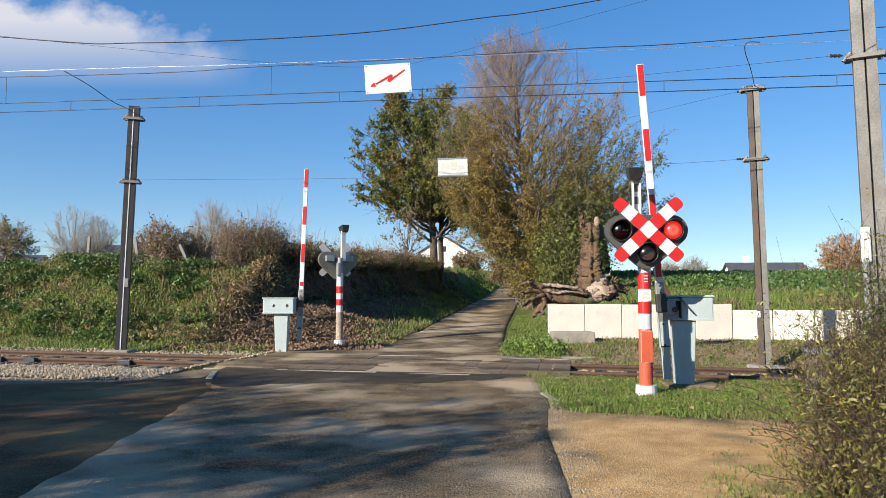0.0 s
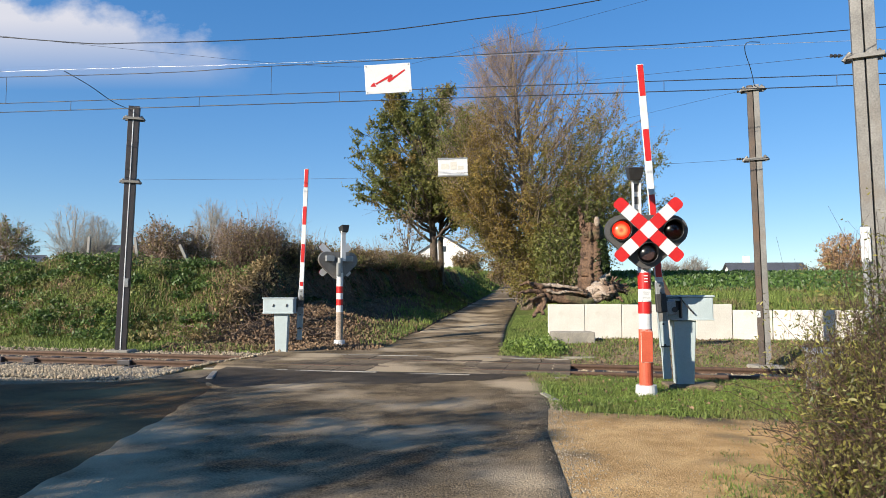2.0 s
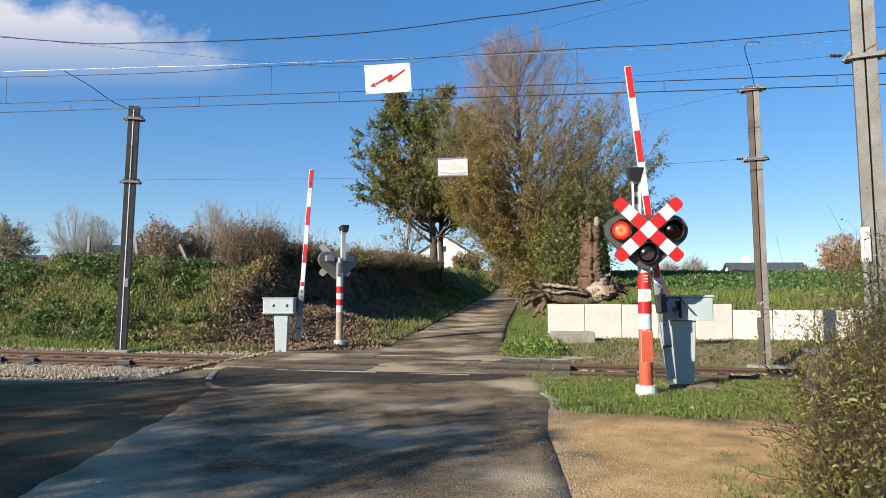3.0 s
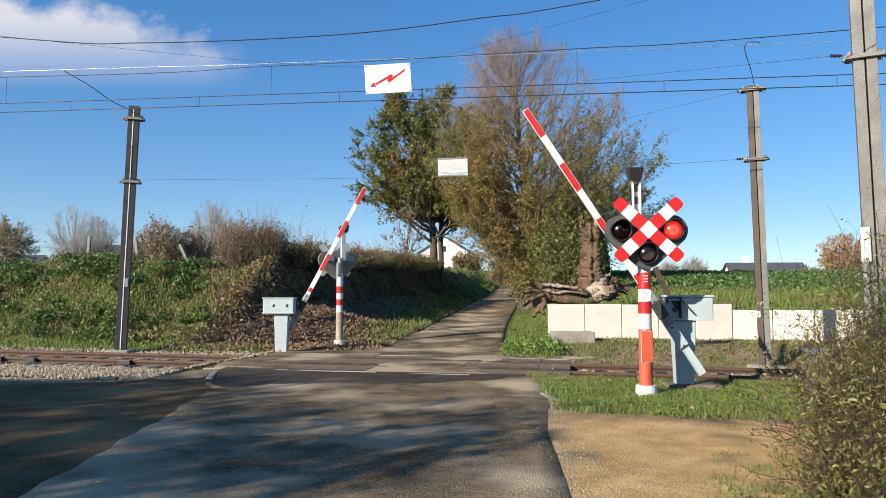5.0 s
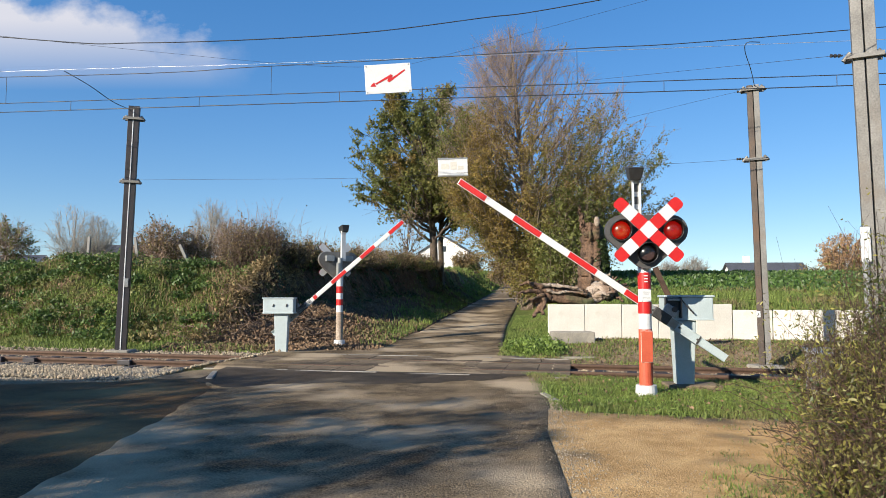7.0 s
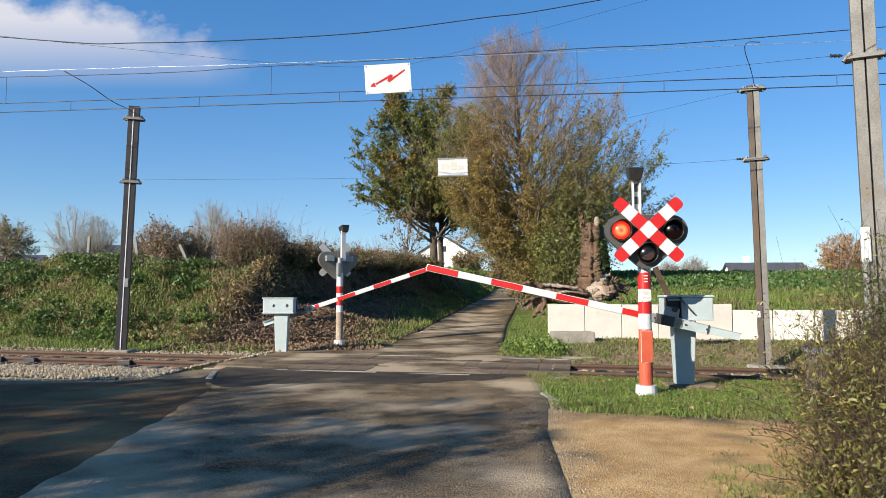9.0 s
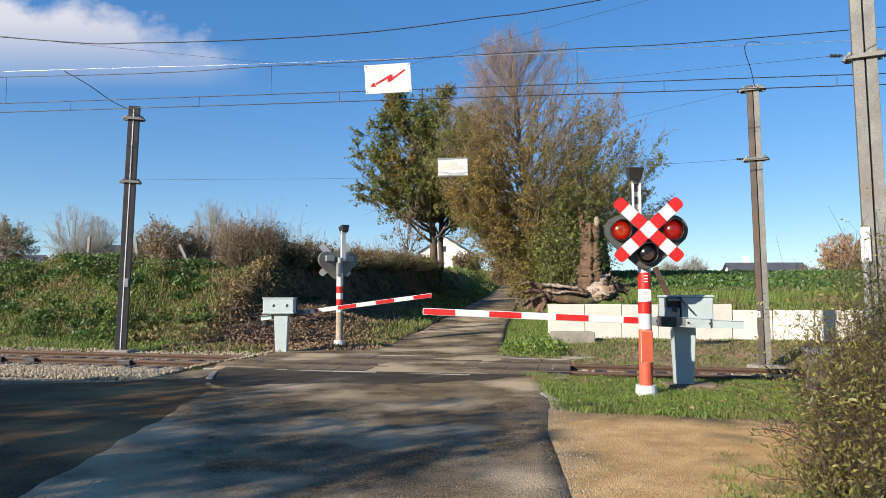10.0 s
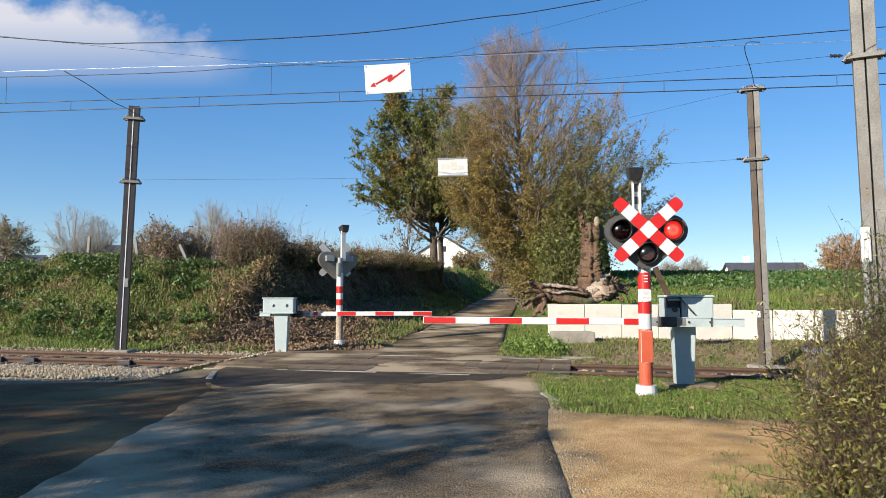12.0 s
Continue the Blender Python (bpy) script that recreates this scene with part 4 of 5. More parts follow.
def wobble(p0, p1, r0, r1, n, amp, rng):
    t = np.linspace(0, 1, n)[:, None]
    p = np.asarray(p0) * (1 - t) + np.asarray(p1) * t
    off = np.cumsum(rng.normal(size=(n, 3)) * amp, 0)
    off -= off[0] + (off[-1] - off[0]) * t
    return p + off, np.linspace(r0, r1, n) * (1 + 0.05 * rng.normal(size=n))


def build_logs():
    rng = np.random.default_rng(5)
    def furrowed(paths, n):
        out = []
        for p, r in paths:
            t = np.linspace(0, 1, 3 * len(p)); u = np.linspace(0, 1, len(p))
            out.append((np.stack([np.interp(t, u, p[:, i]) for i in range(3)], 1), np.interp(t, u, np.abs(r)) * (1 + .03 * rng.normal(size=len(t)))))
        v, f = sweep(out, n)
        base = 0
        for p, r in out:
            k = len(p) * n
            fur = 1 + .34 * rng.normal(size=n)
            w = v[base:base + k].reshape(len(p), n, 3)
            c = p[:, None]
            v[base:base + k] = (c + (w - c) * (fur[None, :, None] + .05 * rng.normal(size=(len(p), n, 1)))).reshape(-1, 3)
            base += k
        return v, f

    z = 1.42

    def limb(name, paths, mat, parent, n=14):
        v, f = furrowed(paths, n)
        return array_mesh(name, v + rng.normal(size=v.shape) * .008, f, mat, parent)
    fallen = thing("fallen_trunk", Matrix.Identity(4), "fallen tree trunk of torn bleached wood with brown roots", "log")
    limb("trunk", [wobble((2.85, 21.4, z + .22), (4.35, 21.5, z + .10), .17, .11, 16, .02, rng), wobble((2.9, 21.25, z + .05), (4.5, 21.35, z - .06), .13, .09, 14, .025, rng)], M_SNAG, fallen, 18)
    for a, b, r in (((2.95, 21.22, z + .36), (4.05, 21.3, z + .30), .05), ((3.1, 21.15, z + .22), (4.3, 21.25, z + .12), .04), ((3.3, 21.3, z + .42), (4.2, 21.35, z + .22), .035)):
        limb("bleached_splinter", [wobble(a, b, r, r * .5, 12, .018, rng)], M_DEADWOOD, fallen, 10)
    for a, b, r in (((2.95, 21.3, z + .3), (2.30, 21.1, z + .38), .09), ((2.9, 21.25, z + .2), (2.2, 20.9, z + .12), .09), ((2.95, 21.2, z + .1), (2.32, 20.7, z - .22), .10), ((3.0, 21.2, z), (2.62, 20.6, z - .55), .09), ((2.9, 21.3, z + .3), (2.55, 21.0, z + .52), .06), ((3.0, 21.1, z), (2.95, 20.65, z - .48), .07)):
        limb("root", [wobble(a, b, r, r * .25, 10, .045, rng)], M_SNAG, fallen, 10)
    stump = thing("root_stump", Matrix.Identity(4), "upturned root stump with a bleached torn spike", "tree stump")
    limb("spike", [wobble((4.55, 21.75, z + .02), (5.15, 21.8, z + .70), .24, .03, 12, .03, rng), wobble((4.5, 21.7, z - .05), (5.2, 21.7, z + .25), .2, .12, 10, .03, rng)], M_DEADWOOD, stump, 18)
    for k in range(16):
        a = rng.uniform(0, 6.28)
        r0 = rng.uniform(.05, .12)
        limb("root", [wobble((5.15 + rng.normal() * .12, 21.8, z + .25 + rng.normal() * .10), (5.25 + .52 * math.cos(a), 21.75 + .3 * math.sin(a * 2.3), z + .26 + .40 * math.sin(a)), r0, .02, 8, .04, rng)], M_SNAG, stump, 9)
    # leaning rusty post behind the barrier
    bm = bmesh.new(); box(bm, (0, 0, 0.9), (0.16, 0.12, 1.9), 0.01)
    ob = link("leaning_post", bm, M_RUST); ob.matrix_world = pose(7.6, 22.8, hz(7.6, 22.8) - 0.25, 0, -24, 0)
    tagged(ob, "leaning rusty brown post on the field edge", "post")
    # broken snag with ivy
    snag = thing("broken_tree", pose(6.35, 30.5, hz(6.35, 30.5)), "broken dead tree trunk with torn top and ivy", "dead tree")
    v, f = furrowed([wobble((0, 0, -.2), (0.1, 0, 3.0), .50, .30, 14, .05, rng), wobble((-.20, 0, 2.7), (-.42, 0, 3.8), .13, .015, 8, .04, rng), wobble((.4, .1, -.2), (.6, .1, 2.4), .2, .08, 10, .05, rng)], 18)
    array_mesh("trunk", v + rng.normal(size=v.shape) * .025, f, M_SNAG, snag)
    wound = bmesh.new()
    bmesh.ops.create_uvsphere(wound, u_segments=12, v_segments=8, radius=1.0, matrix=pose(.26, -.30, 3.05) @ Matrix.Diagonal((.12, .06, .22, 1)))
    part("wound", wound, M_DEADWOOD, snag, "pale torn wood")
    a = rng.uniform(-2.4, 1.2, 2600); zz = rng.uniform(0, 1, 2600) ** 1.4 * 2.3
    lv, lf = leaves(np.stack([.45 + np.cos(a) * (.50 - zz * .12) * rng.uniform(.8, 1.05, 2600), np.sin(a) * (.42 - zz * .08), zz], 1), .10, rng, .8)
    array_mesh("ivy", lv, lf, M_LEAF_IVY, snag)


# ---- plants ----
def grow(rng, trunk_h, trunk_r, levels, spread_a, length, kids, up=0.15, lean=(0, 0), first=0.35, curve=0.10, ratio=0.66):
    """Skeleton of a tree: branch paths and the tips where leaves sit."""
    paths, tips = [], []

    def branch(p, d, ln, r, lv):
        n = 7 if lv == 0 else 5
        pts, rad, q, dd = [p.copy()], [r], p.copy(), d.copy()
        for i in range(n):
            dd = dd + rng.normal(size=3) * curve + np.array([0, 0, up * 0.35])
            dd /= np.linalg.norm(dd)
            q = q + dd * ln / n
            pts.append(q.copy()); rad.append(max(r * (1 - 0.72 * (i + 1) / n), 0.004))
        paths.append((np.array(pts), np.array(rad)))
        if lv >= levels:
            tips.extend(pts[2:])
            return
        k = kids[min(lv, len(kids) - 1)]
        for j in range(k):
            t = first + (1 - first) * (j + rng.uniform(0, 1)) / k if lv == 0 else 0.25 + 0.75 * (j + rng.uniform(0, 1)) / k
            i = min(int(t * n), n - 1)
            pp = pts[i] + (pts[i + 1] - pts[i]) * (t * n - i)
            az = rng.uniform(0, 6.283)
            sd = np.array([math.cos(az), math.sin(az), 0.0])
            a = spread_a * rng.uniform(0.65, 1.2)
            base = (pts[i + 1] - pts[i]) / (np.linalg.norm(pts[i + 1] - pts[i]) + 1e-9)
            nd = base * math.cos(a) + sd * math.sin(a) + np.array([0, 0, up])
            nd /= np.linalg.norm(nd)
            taper = (1 - 0.58 * t) if lv == 0 else 1
            branch(pp, nd, length[min(lv, len(length) - 1)] * rng.uniform(0.7, 1.2) * taper, max(rad[i] * ratio, 0.006), lv + 1)
    d0 = np.array([lean[0], lean[1], 1.0]); d0 /= np.linalg.norm(d0)
    branch(np.zeros(3), d0, trunk_h, trunk_r, 0)
    return paths, np.array(tips)


def tree(name, at, rng, label, leaf_mat, leaf_n, leaf_size, leaf_spread, twig_mat=None, bark=None, keep=None, category="tree", **kw):
    t = thing(name, pose(at[0], at[1], hz(at[0], at[1]) - 0.1), label, category)
    paths, tips = grow(rng, **kw)
    thick = [p for p in paths if p[1][0] > 0.03]
    thin = [p for p in paths if p[1][0] <= 0.03]
    if len(thin) < 40:
        thick, thin = paths, []
    if thick:
        v, f = sweep(thick, 7); array_mesh("trunk", v, f, bark or M_BARK, t, smooth=True)
    if thin:
        v, f = sweep(thin, 3); array_mesh("branchwork", v, f, twig_mat or M_TWIG, t)
    if leaf_n:
        src = tips if keep is None else tips[keep(tips, rng)]
        pts = src[rng.integers(0, len(src), leaf_n)] + rng.normal(size=(leaf_n, 3)) * leaf_spread
        pts[:, 2] = np.maximum(pts[:, 2], 0.05)
        v, f = leaves(pts, leaf_size, rng, 0.65, droop=0.3)
        array_mesh("crown", v, f, leaf_mat, t)
    return t


def bush(name, at, rng, label, mat, w, d, h, leaf_n, leaf_size, stems, twig_over=0.3, category="bush", twig_mat=None, stem_r=0.012, ground=None, aspect=.6, kink=1.0):
    """Many thin stems fanning from the ground with leaves among them."""
    z0 = hz(at[0], at[1]) if ground is None else ground
    t = thing(name, pose(at[0], at[1], z0 - 0.05), label, category)
    paths, tips = [], []
    for i in range(stems):
        b = np.array([rng.uniform(-.5, .5) * w * .7, rng.uniform(-.5, .5) * d * .7, hz(at[0], at[1]) * 0])
        e = np.array([b[0] + rng.normal() * w * .2, b[1] + rng.normal() * d * .2, h * rng.uniform(.55, 1 + twig_over)])
        p, r = wobble(b, e, stem_r, stem_r * .25, 8, .055 * h * kink, rng)
        paths.append((p, np.abs(r)))
        for j in range(3):
            k = rng.integers(2, 6)
            q = p[k] + rng.normal(size=3) * h * .13 + np.array([0, 0, h * .12])
            pp, rr = wobble(p[k], q, stem_r * .5, stem_r * .2, 5, .03, rng)
            paths.append((pp, np.abs(rr))); tips.extend(pp[1:])
        tips.extend(p[2:5])
    v, f = sweep(paths, 3); array_mesh("brushwood", v, f, twig_mat or M_TWIG, t)
    if leaf_n:
        tips = np.array(tips)
        pts = tips[rng.integers(0, len(tips), leaf_n)] + rng.normal(size=(leaf_n, 3)) * (.06 * h)
        pts = pts[(pts[:, 2] > 0.02)]
        v, f = leaves(pts, leaf_size, rng, aspect)
        array_mesh("foliage", v, f, mat, t)
    return t


def crowned_tree(name, at, rng, label, top, lean, outline, limbs, boughs, twigs, leaf_mat, leaf_n, leaf_size, leafy, bark=None, twig_mat=None, trunk_r=0.3, low=1.6, side=(1.0, 1.0), rise=0.55, twig=1.0, twig_r=.0065, slim=1.0, start=.16):
    """A tree with a leader and limbs that curve out and up to a crown outline (height, radius); side scales the radius towards -x and +x."""
    t = thing(name, pose(at[0], at[1], hz(at[0], at[1]) - 0.1), label, "tree")
    hs, rs = zip(*outline)
    lead_t = np.linspace(0, 1, 16)
    leader = np.stack([lean * lead_t ** 1.3 + np.cumsum(rng.normal(size=16) * .03), np.cumsum(rng.normal(size=16) * .03), top * lead_t], 1)
    thick, thin, tips = [(leader, trunk_r * (1 - .95 * lead_t) + .012)], [], []

    def arc(p, q, bend, n, r0, r1):
        u = np.linspace(0, 1, n)[:, None]
        mid = (p + q) / 2 + bend
        pts = p * (1 - u) ** 2 + mid * 2 * u * (1 - u) + q * u * u
        pts[1:-1] += rng.normal(size=(n - 2, 3)) * np.linalg.norm(q - p) * .012
        return pts, np.linspace(r0, r1, n)
    for i in range(limbs):
        z1 = top * (start + (.96 - start) * ((i + rng.uniform()) / limbs))
        az = i * 2.39996 + rng.normal() * .35
        k = side[0] if math.cos(az) < 0 else side[1]
        rad = np.interp(z1, hs, rs) * rng.uniform(.70, 1.06) * (1 + (k - 1) * abs(math.cos(az)))
        z0 = max(low * rng.uniform(.7, 1.3), z1 - rad * rise * 1.6 - rng.uniform(.8, 2.4))
        p = np.array([np.interp(z0, leader[:, 2], leader[:, j]) for j in range(3)])
        ax = np.interp(z1, leader[:, 2], leader[:, 0])
        q = np.array([ax + rad * math.cos(az), rad * .8 * math.sin(az), z1])
        ln = np.linalg.norm(q - p)
        pts, r = arc(p, q, np.array([math.cos(az), math.sin(az), -.5]) * ln * .09, 10, min(.035 + .013 * ln, trunk_r * .5) * slim, .008)
        thick.append((pts, r))
        for b in range(boughs):
            u = .22 + .78 * (b + rng.uniform()) / boughs
            m = min(int(u * 9), 8)
            s = pts[m] + (pts[m + 1] - pts[m]) * (u * 9 - m)
            d = (pts[m + 1] - pts[m]) / np.linalg.norm(pts[m + 1] - pts[m])
            d = d + rng.normal(size=3) * .48 + np.array([0, 0, .22])
            d /= np.linalg.norm(d)
            bl = (.55 + .22 * ln * (1.1 - u)) * rng.uniform(.7, 1.25)
            bp, br = arc(s, s + d * bl, np.array([0, 0, -.05 * bl]), 5, max(r[m] * .5, .009, twig_r), max(.005, twig_r * .9))
            thin.append((bp, br))
            for w in range(twigs):
                uu = .25 + .75 * (w + rng.uniform()) / twigs
                m2 = min(int(uu * 4), 3)
                s2 = bp[m2] + (bp[m2 + 1] - bp[m2]) * (uu * 4 - m2)
                d2 = d + rng.normal(size=3) * .55 + np.array([0, 0, .1]); d2 /= np.linalg.norm(d2)
                tl = rng.uniform(.3, .75) * (.5 + .5 * min(1, bl)) * twig
                tp = np.stack([s2, s2 + d2 * tl * .5 + rng.normal(size=3) * .03, s2 + d2 * tl])
                thin.append((tp, np.array([1, .8, .6]) * twig_r))
                tips.append(tp)
    v, f = sweep(thick, 7); array_mesh("trunk", v, f, bark or M_BARK, t, smooth=True)
    v, f = sweep(thin, 3); array_mesh("branchwork", v, f, twig_mat or M_TWIG, t)
    if leaf_n:
        tips = np.array(tips)
        tips = tips[rng.uniform(size=len(tips)) < leafy(tips[:, 2])]
        k = rng.integers(0, len(tips), leaf_n)
        u = rng.uniform(0, 1, leaf_n)[:, None]
        pts = tips[k, 0] * (1 - u) + tips[k, 2] * u + rng.normal(size=(leaf_n, 3)) * .05
        v, f = leaves(pts, leaf_size, rng, 0.7, droop=0.3)
        array_mesh("crown", v, f, leaf_mat, t)
    return t


def build_trees():
    crowned_tree("beech_tree", (5.2, 42), np.random.default_rng(11), "tall autumn tree with golden-brown leaves and bare top twigs", 17.0, -1.3,
                 ((1.5, 3.6), (4, 5.6), (6.5, 8.2), (8.6, 9.0), (10.6, 8.0), (12.6, 6.2), (13.8, 5.0), (15.4, 2.9), (17.0, .2)), 155, 12, 9, M_LEAF_GOLD, 180000, 0.090,
                 lambda p: np.clip((12.9 + 0.12 * np.abs(p[:, 0]) - p[:, 2]) / 5.5, .012, 1) ** 1.2 * np.where(p[:, 0] > 4.5, .65, 1), bark=M_LIMB, trunk_r=.30, side=(.58, 1.08), twig=1.55, slim=.5, start=.32)
    crowned_tree("alder_tree", (-0.6, 48.5), np.random.default_rng(4), "green leafy tree with dark forked trunk on the bank", 13.3, -.9,
                 ((4.0, 1.5), (5.0, 4.6), (7.0, 5.0), (9.5, 4.6), (11.5, 3.4), (12.6, 2.0), (13.3, .3)), 56, 9, 6, M_LEAF_GREEN, 70000, 0.135, lambda p: np.where(np.sin(p[:, 0] * 1.7) + np.sin(p[:, 2] * 2.1 + p[:, 0]) > -.9, 1.0, .25), twig_mat=M_BARK, trunk_r=.30, low=3.4, rise=.35, twig=1.6, start=.36)
    crowned_tree("alder_tree", (-0.05, 49.6), np.random.default_rng(8), "green leafy tree with leaning dark trunk on the bank", 12.6, .5,
                 ((4.0, 2.0), (7.0, 3.2), (9.5, 3.0), (11.5, 2.0), (12.6, .3)), 34, 8, 6, M_LEAF_GREEN, 30000, 0.13, lambda p: np.full(len(p), .8), twig_mat=M_BARK, trunk_r=.22, low=4.2, rise=.4, twig=1.5, start=.42)
    crowned_tree("cherry_tree", (-2.3, 45.0), np.random.default_rng(15), "small slender tree with thin drooping reddish leaves", 4.6, .3,
                 ((.6, .5), (2, 1.2), (3.6, 1.1), (4.6, .3)), 12, 5, 4, M_LEAF_BROWN, 700, 0.13, lambda p: np.full(len(p), .7), trunk_r=.06, low=.8)
    r = np.random.default_rng(21)
    for x, y, w, h, n in ((6.8, 37.5, 3.0, 4.6, 9000), (6.0, 36.2, 1.5, 2.8, 5000), (6.1, 39.3, 1.7, 4.2, 6000), (6.6, 40.5, 2.0, 5.6, 7000), (5.75, 40.6, 1.3, 4.4, 6000)):
        bush("evergreen_bush", (x, y), r, "dense dark green bush at the tree's foot", M_LEAF_GREEN, w, w, h, n, 0.14, 60)
    bush("yellowing_bush", (4.8, 40.2), r, "yellow-green bush in front of the tree trunk", M_LEAF_GOLD, 1.0, 1.0, 4.2, 6000, 0.12, 50)
    # hedge on the bank top
    bush("bramble_thicket", (-6.75, 25.6), r, "brown bramble thicket with bare twigs on the bank", M_LEAF_BROWN, 2.0, 2.0, 1.45, 5500, 0.075, 480, 0.25, twig_mat=M_BRUSH, kink=2.3, stem_r=.010)
    bush("bare_shoots", (-6.65, 25.8), r, "upright bare shoots growing out of the thicket", M_LEAF_BROWN, 2.0, 1.4, 2.1, 500, 0.06, 80, 0.25, twig_mat=M_TWIG, kink=.45, stem_r=.011)
    for i in range(11):
        t = i / 10
        y = 26.5 + 22 * t
        x = road_x(y) - float(scarp(y)) - 0.75
        bush("hedge_bush", (x, y), r, "brown autumn hedge bush with bare shoots on the bank", (M_LEAF_BROWN, M_LEAF_BROWN, M_WILLOW)[i % 3], 2.5, 1.7, 0.80 + 0.15 * math.sin(i * 2.3), 5500, 0.085, 240, 0.25, twig_mat=M_BRUSH, kink=2.0, stem_r=.010)
        bush("bare_shoots", (x, y + .3), r, "thin bare shoots standing above the hedge", M_LEAF_BROWN, 2.6, 1.4, 1.15 + .3 * math.sin(i * 1.7), 160, 0.07, 36, 0.3, twig_mat=M_TWIG, kink=.5)
    for x, y, w, h in ((2.8, 78, 3, 2.5), (7.6, 88, 3.6, 4.4), (14, 92, 5, 6), (11.5, 70, 3, 4.5), (10.5, 112, 6, 5), (13.5, 118, 6, 5)):
        bush("roadside_bush", (x, y), r, "dull green-brown bush beside the lane", M_LEAF_BROWN, w, w, h, 5000, 0.2, 70, 0.1, stem_r=0.03)
    # far trees beyond the fields
    far = ((-37.2, 60, 4.6, 2.0, 1700, M_LEAF_GREEN, .45, "small green-leaved tree beyond the bank"), (-36.6, 70, 6.6, 2.9, 0, None, .2, "pale bare tree with a dense oval crown beyond the field"), (-35.0, 71, 5.6, 2.2, 0, None, .2, "pale bare tree with a dense oval crown beyond the field"),
           (-22.2, 55, 3.7, 2.0, 1700, M_LEAF_BROWN, .2, "low reddish-brown half-bare tree beyond the bank"), (-20.3, 57, 3.4, 1.7, 1100, M_LEAF_BROWN, .2, "low reddish-brown half-bare tree beyond the bank"), (-21.5, 65, 6.4, 2.0, 0, None, .3, "slim bare tree beyond the field"), (-19.0, 62, 4.6, 1.9, 500, M_LEAF_BROWN, .2, "thin half-bare tree beyond the field"),
           (42, 74, 4.8, 2.3, 4500, M_LEAF_ORANGE, .2, "round orange-leaved tree at the field's edge"), (32.5, 92, 3.2, 1.5, 0, None, .2, "small bare shrub tree on the field horizon"), (29.5, 92, 2.6, 1.2, 0, None, .2, "small bare shrub tree on the field horizon"))
    for x, y, h, w, n, m, lo, text in far:
        crowned_tree("far_tree", (x, y), r, text, h, 0.1, ((h * .1, w * .6), (h * .35, w * .95), (h * .6, w), (h * .82, w * .7), (h, .2)), 42, 8, 6, m, n * 2, 0.15, lambda p: np.full(len(p), .6), bark=M_TWIG if m else M_PALETWIG, twig_mat=M_TWIG if m else M_PALETWIG, trunk_r=.12, low=h * lo, twig=1.3, twig_r=.0105, rise=1.0, slim=.6)
    for x, y, w, h in ((-35, 66, 4, 2.4), (-26, 64, 7, 2.0), (38.5, 72, 5, 1.9), (43, 72, 6, 2.2)):
        bush("field_bush", (x, y), r, "brown scrub at the field's edge", M_LEAF_BROWN, w, 2.5, h * .75, 5500, 0.15, 120, 0.0, stem_r=0.012, kink=1.8)
    # trees beside the road behind the viewer, whose shade falls over the asphalt
    for i, (x, y, n, h) in enumerate(((-13.5, -5.5, 1300, 7.2), (-10.0, -9.0, 1300, 7.2), (-15.8, -3.0, 2300, 7.2), (-6.5, -12.0, 900, 7.2), (-19, -4.5, 5200, 7.2), (-18.2, -0.2, 7000, 6.6), (-11.0, -1.2, 1500, 5.2))):
        tree("roadside_tree", (x - 1.5, y - 1.35), np.random.default_rng(40 + i), "half-bare roadside tree shading the asphalt", M_LEAF_BROWN, n, 0.2, 0.25, trunk_h=h, trunk_r=0.2, levels=3, spread_a=0.8, length=[3.2, 1.7, 0.9], kids=[12, 5, 4], up=0.15, first=0.3, curve=0.09)


